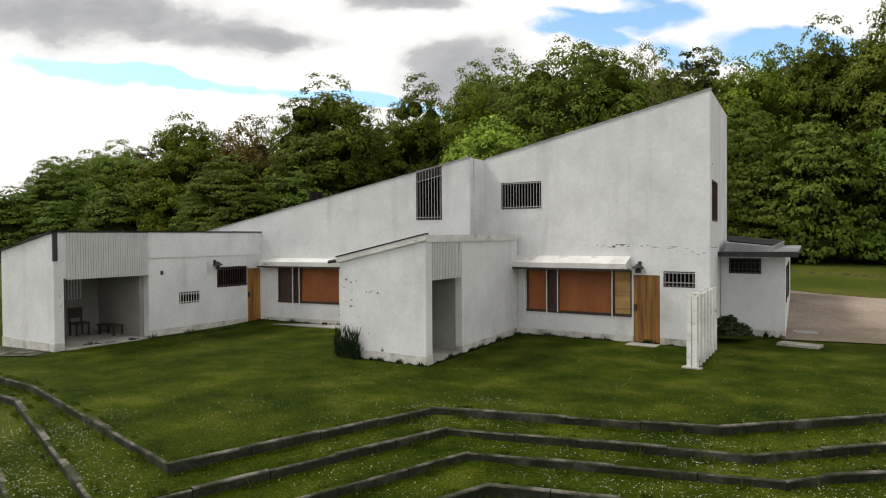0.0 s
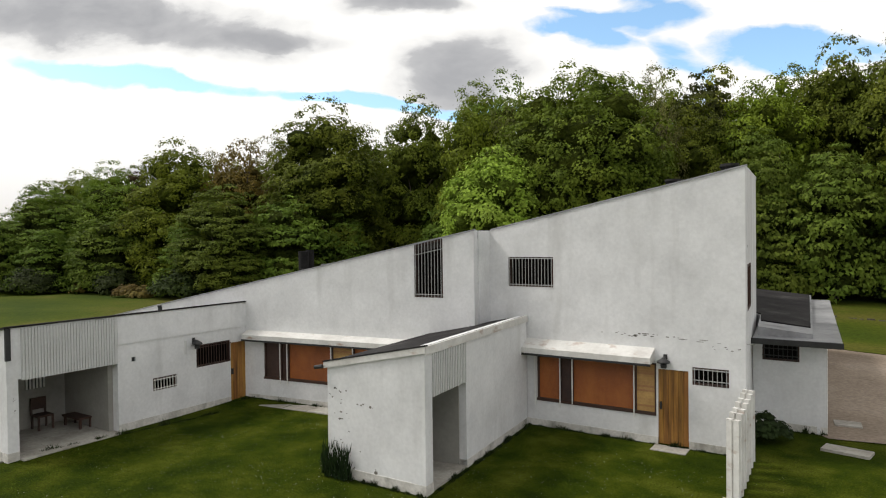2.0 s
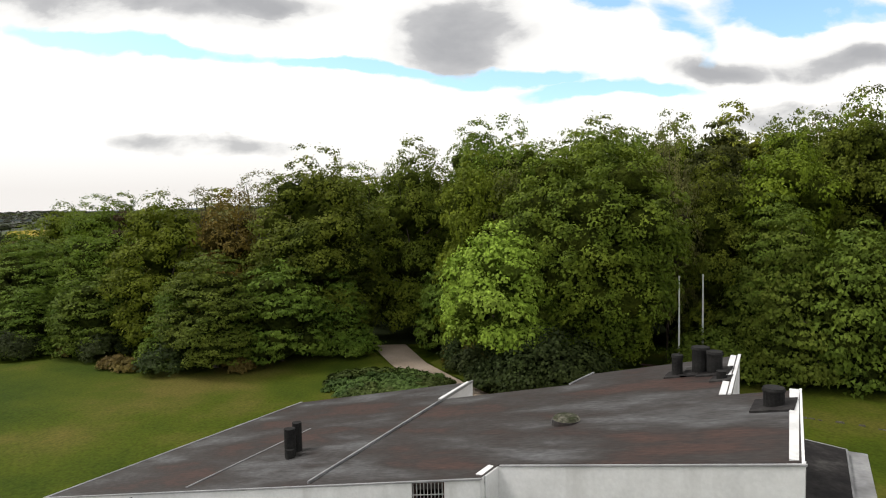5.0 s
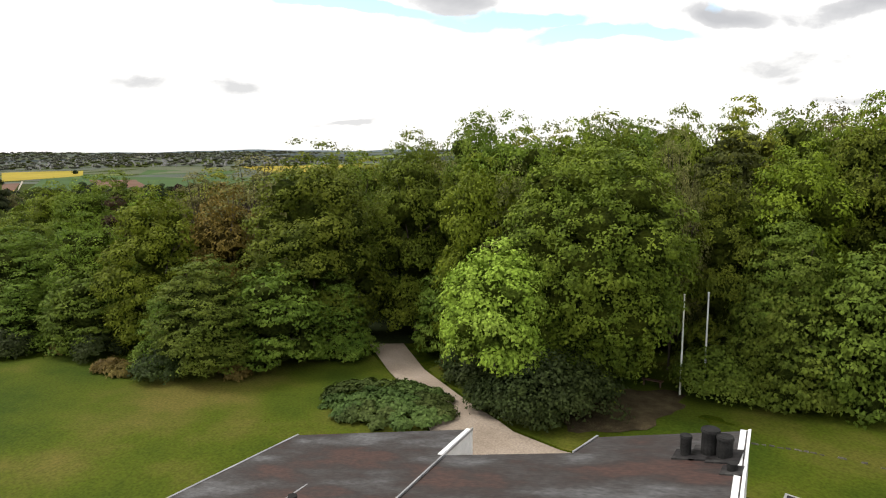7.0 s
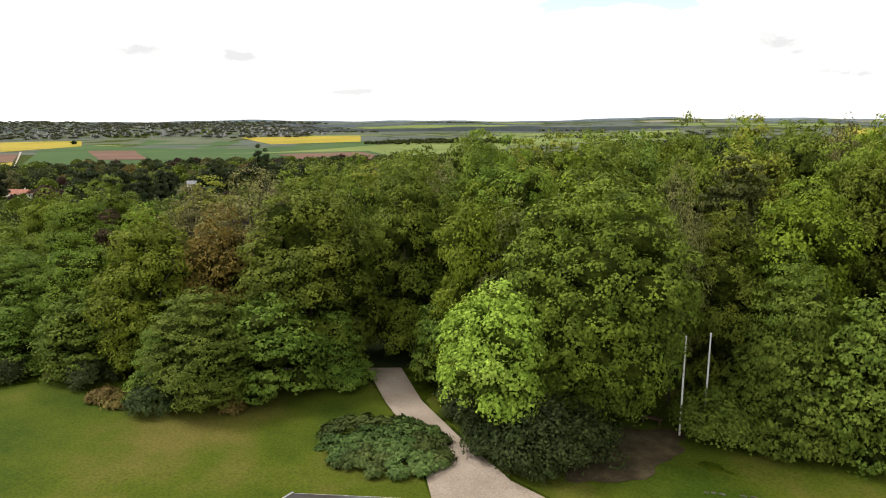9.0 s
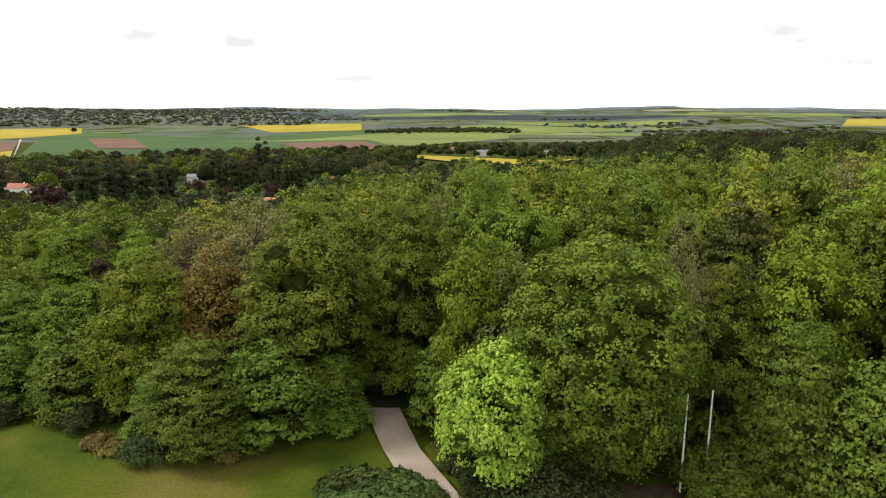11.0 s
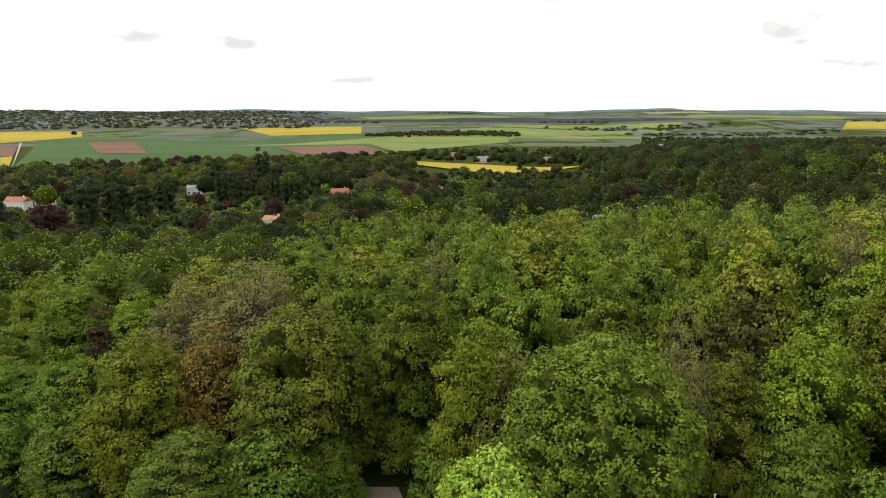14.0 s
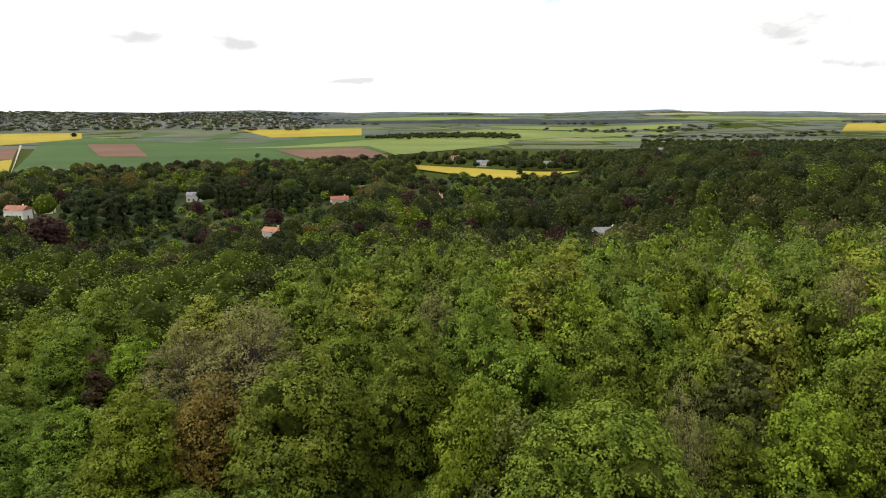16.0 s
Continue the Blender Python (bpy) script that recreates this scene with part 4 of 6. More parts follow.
g.hexa([(*pf.at(-0.1, 0.06, 0)[:2], 2.705), (*pf.at(2.92, 0.06, 0)[:2], 3.318), (*pf.at(2.92, -0.05, 0)[:2], 3.318), (*pf.at(-0.1, -0.05, 0)[:2], 2.705),
        (*pf.at(-0.1, 0.06, 0)[:2], 2.74), (*pf.at(2.92, 0.06, 0)[:2], 3.353), (*pf.at(2.92, -0.05, 0)[:2], 3.353), (*pf.at(-0.1, -0.05, 0)[:2], 2.74)])
part("roof_edge", g, "bitumen", house, "dark bitumen edge of the porch roof")
PLE = PL + PD * 5.2
wall((PLE.x, PLE.y), (PL.x, PL.y), 0.25, -0.2, (2.69, 2.69))
wall((-8.5, 13.95), (-10.7, 13.75), 0.12, 0.0, (3.15, 2.7), mat="inside")
part("porch_floor", Geo().prism([tuple(PL + Vector((0.2, 0.2))), tuple(PA + Vector((-0.02, 0.05))), tuple(PA + PD * 2.1), (-10.9, 13.8)], -0.2, 0.06), "paving", house)
o = Vector((0, -0.02))
part("porch_roof", Geo().prism([tuple(PL + Vector((-0.06, 0.0))), tuple(PA + Vector((-0.05, 0.0))), tuple(PEND + Vector((-0.05, 0))), (-9.95, 18.1), (-9.95, lf(-9.95)), (PLE.x - 0.06, PLE.y)],
     lambda x, y: zp(x, y) - 0.12, lambda x, y: zp(x, y) + 0.025), "bitumen", house, "dark bitumen porch roof")
part("gutter", Geo().tube([(PL.x - 0.05, PL.y - 0.12, 2.62), (PL.x - 0.28, PL.y - 0.14, 2.58)], [0.05, 0.045], 8), "black", house, "black rainwater spout")

# service wing behind the gable
wall((-2.85, 21.27), (-0.96, 21.27), 0.25, 0.22, (2.6, 2.6), [(0.25, 1.21, 2.0, 2.5)], label="white wall of the low service wing")
sp = Plane((-2.85, 21.27), (-0.96, 21.27))
part("plinth", sp.box(Geo(), 0, 1.89, -0.2, 0.012, -0.3, 0.22), "plinth", house, "weathered concrete plinth")
barred_window(sp, 0.25, 1.21, 2.0, 2.5, 8, mat="black", rails=(0.3, 0.7))
wall((-0.96, 21.27), (-1.85, 33.0), 0.25, -0.3, (2.6, 2.6), [(1.2, 3.0, 1.0, 2.2), (4.5, 7.0, 0.9, 2.2)])
sp2 = Plane((-0.96, 21.27), (-1.85, 33.0))
barred_window(sp2, 1.2, 3.0, 1.0, 2.2, 10, mat="black")
barred_window(sp2, 4.5, 7.0, 0.9, 2.2, 12, mat="black")
wall((-1.85, 33.0), (-4.4, 33.0), 0.25, -0.3, (2.6, 2.6))
wall((-4.4, 33.0), (-4.8, 25.1), 0.25, -0.3, (2.6, 2.6))
eave = part("eave", Geo().prism([(-2.75, 20.5), (-0.56, 20.5), (-1.42, 33.4), (-4.6, 33.4), (-4.9, 26.2), (-3.0, 23.7)], 2.62, 2.74), "zinc", house, "grey zinc flat roof of the service wing")
part("drip_edge", Geo().prism([(-2.97, 20.46), (-0.53, 20.46), (-0.54, 20.52), (-2.97, 20.52)], 2.57, 2.73), "black", eave)
part("upper_roof", Geo().prism([(-2.68, 20.95), (-1.28, 20.95), (-2.1, 33.0), (-4.5, 33.0), (-4.8, 26.2), (-2.95, 23.7)], 2.74, lambda x, y: 2.86 + 0.10 * max(0.0, -1.2 - x)), "zinc", eave, "raised grey roof step")
part("bitumen_sheet", Geo().prism([(-2.75, 22.2), (-1.42, 22.2), (-2.15, 32.8), (-4.4, 32.8), (-4.7, 26.3), (-2.95, 23.8)], 2.8, lambda x, y: 2.90 + 0.10 * max(0.0, -1.2 - x)), "bitumen", eave, "black bitumen sheeting")

# doorstep, slabs and terrace paving
thing("doorstep", Geo().box(-4.85, -3.95, 17.55, 18.08, -0.15, 0.02), "paving", "pale stone doorstep in front of the teak door", "step")
for (x, y, w, d, r) in ((-0.45, 19.9, 1.1, 0.55, -0.2), (-0.5, 22.7, 0.7, 0.6, 0.1)):
    g = Geo().box(-w / 2, w / 2, -d / 2, d / 2, -0.1, 0.05)
    s = thing("stone_slab", g, "paving", "pale stone slab lying in the grass", "slab", "stone slabs")
    s.matrix_world = Matrix.Translation((x, y, 0.02)) @ Matrix.Rotation(r, 4, "Z")
terrace = tagged(new("pavement"), "row of worn concrete slabs along the wall", "paving", kind="structure")
for i in range(6):
    x = -18.45 + i * 0.98
    for j in range(1):
        g = Geo().prism([(x + 0.02, lf(x) - 0.75), (x + 0.95, lf(x + 0.95) - 0.75), (x + 0.95, lf(x + 0.95) - 0.03), (x + 0.02, lf(x) - 0.03)], -0.1, 0.04 + 0.008 * random.random())
        part("slab", g, "paving", terrace)
strip("path", [(-30, 6.9), (-22, 6.9), (-18.6, 7.5)], [(-30, 8.1), (-22, 8.1), (-18.9, 8.1)], "kerb_top", "grey paved path beside the wing", "path", lift=0.02)

# louvred screen fence
fence = tagged(new("screen_fence"), "white painted timber screen of upright angled boards", "fence")
for i in range(7):
    t = i / 6
    x, y = -2.38 - 0.13 * t, 14.98 + 3.0 * t
    c, s = math.cos(radians(-20)), math.sin(radians(-20))
    w, th = 0.14, 0.045
    g = Geo()
    for a0, a1, hh in ((-w, -0.02, 0.0), (0.02, w, 0.0)):
        ring = [(x + c * a - s * q, y + s * a + c * q) for a, q in ((a0, -th), (a1, -th), (a1, th), (a0, th))]
        g.prism(ring, 0.0, 1.77 + 0.02 * (i % 2) + hh)
    ring = [(x + c * a - s * q, y + s * a + c * q) for a, q in ((-0.025, -th * 0.4), (0.025, -th * 0.4), (0.025, th * 0.4), (-0.025, th * 0.4))]
    g.prism(ring, 0.0, 1.74)
    part("board", g, "fascia", fence)
part("rail", Geo().prism([(-2.44, 15.0), (-2.38, 15.0), (-2.51, 18.05), (-2.57, 18.05)], 0.2, 0.26), "fascia", fence)
part("foot_slab", Geo().box(-2.62, -2.16, 14.85, 15.1, -0.1, 0.03), "paving", fence)


# flaked plaster and stains that have a shape of their own
M["flake"] = material("bare_grey_plaster", [(0.3, (0.10, 0.095, 0.085)), (0.7, (0.24, 0.225, 0.20))], 0.92, 6, 30, 0.3, 0.4)
M["soot"] = material("dark_algae_streak", [(0.3, (0.22, 0.22, 0.20)), (0.7, (0.42, 0.42, 0.40))], 0.92, 3, 20, 0.3, 0.2)


def flakes(pl, u, z, w, h, n, size, seed, mat="flake", tall=0.7, label="flaked patches of bare plaster"):
    q = random.Random(seed)
    g = Geo()
    for _ in range(n):
        cu, cz, s = u + w * (q.random() - 0.5) * q.random() * 2, z + h * (q.random() - 0.5), size * q.uniform(0.4, 1.4)
        k = 7
        m = len(g.v)
        for i in range(k):
            a = 2 * math.pi * i / k
            r = s * q.uniform(0.55, 1.15)
            g.v.append(pl.at(cu + r * math.cos(a), 0.003, cz + r * tall * math.sin(a)))
        g.f.append(tuple(range(m, m + k)))
    return tagged(part("flaking", g, mat, house, label), kind="stuff")


flakes(pf, 0.42, 1.75, 0.55, 0.75, 16, 0.035, 1)
flakes(pf, 1.05, 1.8, 0.4, 0.08, 6, 0.03, 2)
flakes(pf, 0.45, 0.9, 0.8, 0.5, 7, 0.025, 3)
flakes(pf, 0.9, 0.3, 1.4, 0.12, 6, 0.05, 4)
flakes(fp, fu(-5.35), 2.95, 1.1, 0.12, 22, 0.045, 5, tall=0.3)
flakes(fp, fu(-3.1), 2.75, 0.8, 0.15, 7, 0.04, 6, tall=0.35)
flakes(fp, fu(-3.6), 2.9, 1.8, 0.1, 8, 0.12, 7, "soot", 0.12, "grey stained band on the wall")
flakes(gp, 0.28, 6.3, 0.25, 1.6, 14, 0.05, 8, "soot", 4.0, "dark streaks below the roof edge")
flakes(gp, 0.75, 5.35, 0.7, 0.05, 4, 0.16, 9, "soot", 0.12, "dark crack above the window")
flakes(wp, wu(8.3), 1.4, 0.15, 0.5, 5, 0.02, 11)

# ---------------- trees and shrubs ----------------
rng = np.random.default_rng(11)


def unit(v):
    return v / np.maximum(np.linalg.norm(v, axis=-1, keepdims=True), 1e-9)


def leaves(clumps, per, size, seed, squash=0.72, rough=0.3):
    """Pointed leaves over the outer sides of clumps (x, y, z, r, and the way that the clump faces)."""
    r = np.random.default_rng(seed)
    c = np.repeat(np.asarray(clumps, float), per, axis=0)
    n = len(c)
    face = unit(c[:, 4:7] + np.array([0, 0, 0.55]))
    d = unit(r.normal(size=(n, 3)))
    inner = np.sum(d * face, axis=1)
    d = unit(np.where((inner < 0.0)[:, None], d - 2 * inner[:, None] * face, d))
    far = np.where(r.random(n) < 0.2, r.uniform(1.0, 1.6, n), r.uniform(0.6, 1.08, n))
    p = c[:, :3] + d * (c[:, 3] * far)[:, None] * np.array([1.1, 1.1, squash])
    nrm = unit(d * 0.75 + face * 0.45 + r.normal(size=(n, 3)) * rough + np.array([0, 0, 0.15]))
    t = unit(np.cross(nrm, r.normal(size=(n, 3))))
    b = np.cross(nrm, t)
    s = (size * r.uniform(0.6, 1.35, n))[:, None]
    t, b = t * s, b * s * 0.68
    return np.stack([p - t, p + t * 0.5 + b * 1.1, p + t * 0.5 - b * 1.1], 1)


ROUND = ([0.0, 0.08, 0.22, 0.42, 0.62, 0.8, 0.92, 1.0], [0.70, 0.88, 1.0, 1.0, 0.88, 0.64, 0.38, 0.0])
TALL = ([0.0, 0.1, 0.3, 0.5, 0.7, 0.85, 0.94, 1.0], [0.72, 0.92, 1.0, 0.95, 0.8, 0.58, 0.36, 0.0])
DOME = ([0.0, 0.15, 0.3, 0.48, 0.66, 0.82, 0.93, 1.0], [0.45, 0.75, 0.96, 1.0, 0.86, 0.62, 0.34, 0.0])
SPREAD = ([0.0, 0.12, 0.3, 0.5, 0.66, 0.82, 0.93, 1.0], [0.52, 0.68, 0.84, 1.0, 0.92, 0.68, 0.4, 0.0])
CONE = ([0.0, 0.1, 0.3, 0.5, 0.7, 0.85, 0.95, 1.0], [0.85, 1.0, 0.82, 0.64, 0.44, 0.26, 0.12, 0.0])
COLUMN = ([0.0, 0.1, 0.3, 0.55, 0.75, 0.9, 0.97, 1.0], [0.6, 0.9, 1.0, 1.0, 0.85, 0.6, 0.3, 0.0])


def crown_clumps(seed, base, top, radius, boughs, subs, r0, r1, profile=ROUND, uneven=0.12):
    """Leafy boughs spread over the skin of a crown, each a rounded heap of small clumps, with gaps between the boughs."""
    r = np.random.default_rng(seed)
    u_ = np.linspace(0, 1, 81)
    w_ = np.interp(u_, *profile)
    tall = top - base
    area = (w_[1:] + w_[:-1] + 0.06) * np.hypot(np.diff(u_) * tall, np.diff(w_) * radius)
    heap = np.concatenate([[0], np.cumsum(area)]) / area.sum()
    slope = np.gradient(w_, u_) * radius
    centres, out, lumps = [np.array((0.0, 0.0, base))], [], []
    for i in range(boughs):
        best, gap = None, -1.0
        for _ in range(10):
            u, a = float(np.interp(r.random(), heap, u_)) if i else 0.985, r.random() * 6.2832
            w = float(np.interp(u, *profile)) * radius
            p = np.array((w * math.cos(a), w * math.sin(a), base + tall * u))
            room = min(np.linalg.norm(p - q) for q in centres)
            if room > gap:
                best, gap = (p, u, a), room
        p, u, a = best
        centres.append(p)
        k = float(np.interp(u, u_, slope))
        way = unit(np.array((math.cos(a) * tall, math.sin(a) * tall, -k)))
        big = radius * r.uniform(0.26, 0.42)
        crest = u > 0.72
        mid = p * np.array((1, 1, 1)) - way * big * (0.85 - r.uniform(-uneven, uneven) * 2.5)
        if u < 0.84:
            lumps.append((*mid, big))
        spots = []
        for _ in range(subs):
            best, gap = None, -1.0
            for _ in range(6):
                d = unit(r.normal(size=3))
                if d @ way < (-0.8 if crest else -0.2):
                    d = d - 2 * (d @ way) * way
                if d[2] < -0.5 and not crest:
                    d[2] *= -0.6
                room = min((np.linalg.norm(d - q) for q in spots), default=2.0)
                if room > gap:
                    best, gap = d, room
            spots.append(best)
            c = mid + best * big * np.array((1.05, 1.05, 0.8))
            c[2] = max(c[2], base * 0.5)
            out.append((*c, r.uniform(r0, r1), *unit(best if crest else best * 0.7 + way * 0.4)))
    return out, lumps


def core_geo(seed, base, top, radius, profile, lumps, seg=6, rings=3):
    """The inner mass of a crown, its leaf colour darkened as painted shade: a lumpy heart and a rounded heap inside
    each bough.
    """
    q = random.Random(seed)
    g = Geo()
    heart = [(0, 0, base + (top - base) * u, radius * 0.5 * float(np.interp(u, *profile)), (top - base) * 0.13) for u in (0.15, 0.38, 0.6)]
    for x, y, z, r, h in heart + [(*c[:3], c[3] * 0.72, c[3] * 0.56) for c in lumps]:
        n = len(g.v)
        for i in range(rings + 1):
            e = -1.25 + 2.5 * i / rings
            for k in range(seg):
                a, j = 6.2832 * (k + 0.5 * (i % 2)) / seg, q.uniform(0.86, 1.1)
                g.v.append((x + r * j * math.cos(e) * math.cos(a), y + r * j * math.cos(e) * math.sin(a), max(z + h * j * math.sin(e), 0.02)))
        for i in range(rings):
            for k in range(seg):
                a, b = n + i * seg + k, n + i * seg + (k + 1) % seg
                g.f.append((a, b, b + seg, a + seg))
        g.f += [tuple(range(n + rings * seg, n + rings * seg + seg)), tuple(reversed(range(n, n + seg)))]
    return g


def trunk_geo(seed, height, r, clumps, limbs=9):
    q = random.Random(seed)
    g = Geo()
    pts = [(q.uniform(-0.12, 0.12) * i, q.uniform(-0.12, 0.12) * i, height * i / 6 - (0.3 if i == 0 else 0)) for i in range(7)]
    g.tube(pts, [r * (1.25 if i == 0 else 1 - 0.13 * i) for i in range(7)], 8)
    for c in q.sample(list(clumps), min(limbs, len(clumps))):
        k = q.randint(2, 5)
        a = pts[k]
        m = ((a[0] + c[0]) / 2, (a[1] + c[1]) / 2, (a[2] + c[2]) / 2 + 0.4)
        if c[2] > a[2] - 1:
            g.tube([a, m, c[:3]], [r * 0.4, r * 0.26, r * 0.08], 5, False)
    return g


def make_tree(name, label, seed, base, top, radius, boughs, subs, per, size, mat, r0=0.42, r1=0.72, profile=ROUND, group="woodland trees", trunk=0.26, limbs=9, core=True, squash=0.72, uneven=0.12):
    clumps, lumps = crown_clumps(seed, base, top, radius, boughs, subs, r0, r1, profile, uneven)
    tree = tagged(new(name), label, "tree", group)
    part("trunk", trunk_geo(seed, top * 0.72, trunk, clumps, limbs), "bark", tree)
    crown = part("crown", quads("crown", leaves(clumps, per, size, seed, squash), mat, 3), None, tree)
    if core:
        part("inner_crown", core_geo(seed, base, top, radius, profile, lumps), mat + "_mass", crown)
    SIZES[tree.name] = (max(c[2] + 0.75 * c[3] for c in clumps), radius)
    return tree


SIZES = {}
NEAR = [make_tree("oak_tree", "green oak leafy to the ground", s, b, t, r, 36, 13, 56, 0.12, m_, profile=p)
        for s, b, t, r, p, m_ in ((1, 0.5, 15.5, 4.6, ROUND, "oak_leaf"), (2, 0.4, 13.0, 3.9, TALL, "spring_leaf"), (3, 0.6, 16.5, 4.3, TALL, "oak_leaf"))]
BEECH = make_tree("beech_tree", "green beech with layered sprays down to the ground", 4, 0.3, 12.5, 4.2, 38, 13, 52, 0.122, "beech_leaf", profile=ROUND, squash=0.42)
GREAT = make_tree("oak_tree", "great spreading oak with a dense green crown", 9, 1.0, 16.4, 5.8, 62, 14, 64, 0.12, "oak_leaf", 0.45, 0.78, profile=SPREAD, trunk=0.4)
BRONZE = make_tree("oak_tree", "oak with bronze-brown young leaves", 5, 1.0, 12.0, 3.4, 26, 11, 38, 0.13, "bronze_leaf", limbs=24)
NEAR_OLIVE = make_tree("oak_tree", "slender olive-brown tree in young leaf", 15, 1.0, 13.5, 2.6, 24, 9, 34, 0.12, "olive_leaf", profile=TALL, limbs=24)
NEAR_BUD = make_tree("oak_tree", "grey-brown tree just coming into leaf", 6, 2.0, 14.0, 4.4, 40, 12, 40, 0.10, "budding_leaf", 0.4, 0.75, DOME, limbs=160, core=False)
RUSSET = make_tree("conifer_tree", "slim dark russet conifer in the wood", 16, 0.4, 11.0, 2.0, 26, 7, 36, 0.14, "russet_leaf", 0.35, 0.6, CONE, squash=0.5)
YEW = make_tree("conifer_tree", "broad dull green conifer among the oaks", 17, 1.0, 16.0, 3.4, 40, 8, 38, 0.16, "yew_leaf", 0.4, 0.7, TALL, squash=0.4)
LIME = make_tree("lime_tree", "small bright yellow-green lime tree", 8, 2.3, 9.9, 3.2, 32, 11, 42, 0.13, "lime_leaf", 0.38, 0.62, TALL)
GOLD = make_tree("lime_tree", "yellow-green tree standing above the wood", 18, 3.0, 17.0, 3.4, 26, 10, 34, 0.16, "gold_leaf", profile=DOME)
LOW = [make_tree("beech_tree", "low green beech with layered sprays at the wood's edge", 40 + s, 0.2, 9.0, 3.6, 32, 9, 34, 0.15, "beech_leaf", 0.45, 0.8, p, squash=0.4) for s, p in ((0, ROUND), (1, CONE))]
MID = [make_tree("oak_tree", "green woodland oak seen over the canopy", 20 + s, 3.0, 15.0 + s, 4.5, 26, 10, 36, 0.155, m_, 0.48, 0.8, DOME) for s, m_ in enumerate(("oak_leaf", "spring_leaf", "oak_leaf", "beech_leaf"))]
BACK = [make_tree("oak_tree", "woodland oak far back in the canopy", 25 + s, 3.0, 15.0, 4.5, 22, 7, 26, 0.23, m_, 0.6, 0.95, DOME) for s, m_ in enumerate(("oak_leaf", "spring_leaf", "beech_leaf"))]
MID_BUD = make_tree("oak_tree", "grey-brown woodland tree coming into leaf", 32, 3.0, 15.0, 4.6, 30, 10, 30, 0.14, "budding_leaf", 0.5, 0.9, DOME, limbs=90, core=False)
used = set()


def put_tree(proto, x, y, top, radius):
    """Stands a tree on the land, its top at that height above the datum and its crown of that radius."""
    h, r = SIZES[proto.name]
    z = land1(x, y) - 0.05
    k, q = (top - z) / h, radius / r
    m = Matrix.Translation((x, y, z)) @ Matrix.Rotation(rng.random() * 6.283, 4, "Z") @ Matrix.Diagonal((q, q, k, 1))
    if proto.name in used:
        twin = copy_thing(proto, m)
        twin.matrix_basis = m
        return twin
    used.add(proto.name)
    proto.matrix_world = m
    return proto


def ahead(x, y):
    """How far ahead of and to the right of the garden steps a place lies."""
    return x * FX + y * FY + 2.1, x * FY - y * FX


REACH = [55, 70, 80, 103, 135, 144, 240, 300]


def wood_end(r):
    return float(np.interp(r, [-0.674, -0.5, -0.33, -0.16, 0.014, 0.19, 0.36, 0.67], REACH))


# trees that stand out at the wood's edge: kind, x, y, top, crown radius
A, B, C = NEAR
D = BEECH
L, K = LOW
LEFT_OF_PATH = [
    (B, -51.2, 35.9, 14.9, 3.9), (D, -42.2, 33.9, 10.2, 3.4), (BRONZE, -47.6, 40.2, 14.9, 3.4), (NEAR_BUD, -55.0, 50.3, 17.1, 5.8), (NEAR_BUD, -59.8, 46.7, 15.5, 4.6),
    (RUSSET, -65.4, 40.9, 13.3, 1.9), (A, -72.8, 42.5, 15.1, 3.9), (C, -78.2, 48.9, 15.5, 4.2), (B, -78.8, 42.3, 14.5, 3.6), (A, -40.6, 43.3, 18.4, 5.3), (C, -35.6, 50.7, 19.2, 4.0),
    (A, -58.6, 34.3, 12.5, 3.6), (D, -64.6, 31.7, 11.3, 3.6), (C, -69.7, 34.3, 12.1, 3.6)]
RIGHT_OF_PATH = [
    (B, -26.4, 46.7, 17.3, 3.5), (NEAR_OLIVE, -23.4, 45.9, 16.5, 2.5), (A, -27.0, 52.3, 20.5, 4.4), (GREAT, -17.3, 46.0, 18.0, 5.8), (NEAR_BUD, -13.8, 51.6, 18.9, 2.2),
    (C, -10.6, 52.4, 16.3, 3.0), (B, -6.8, 55.7, 17.9, 4.0), (YEW, -11.2, 56.9, 19.1, 3.0), (C, -21.0, 57.5, 20.5, 4.4), (A, -15.1, 58.9, 20.5, 3.8), (GOLD, -11.9, 67.5, 21.9, 3.4),
    (C, -5.0, 62.3, 19.9, 3.8), (C, -31.8, 55.3, 20.9, 4.0), (A, -1.8, 61.1, 21.3, 4.2), (C, 3.4, 58.5, 21.7, 4.3), (A, 8.8, 54.9, 22.3, 4.4), (C, 13.8, 50.9, 21.9, 4.4)]
SKIRTS = [(L, -39.2, 37.7, 9.5, 3.4), (K, -36.8, 41.9, 8.3, 2.6), (K, -45.6, 32.9, 7.9, 2.6), (L, -55.2, 32.3, 8.5, 3.0), (K, -60.8, 29.7, 7.9, 2.8), (L, -66.2, 27.7, 8.5, 3.0), (L, -29.2, 46.3, 9.3, 2.6),
          (L, -7.7, 50.3, 9.3, 2.4), (K, -5.6, 49.7, 11.5, 3.2), (L, -1.8, 50.7, 11.9, 3.4), (K, 2.6, 51.7, 11.9, 3.2), (L, 6.8, 50.9, 12.3, 3.4), (K, 11.2, 49.7, 11.9, 3.4), (L, 15.2, 48.3, 11.9, 3.2), (K, -20.0, 42.9, 8.9, 2.6), (D, -6.6, 51.4, 13.5, 2.9)]
put_tree(LIME, -21.6, 39.9, 11.9, 3.15)
taken = []
for kind_, x, y, h, s in LEFT_OF_PATH + RIGHT_OF_PATH:
    put_tree(kind_, x, y, h, s)
    taken.append((x, y, s))
for kind_, x, y, h, s in SKIRTS:
    put_tree(kind_, x, y, h, s)

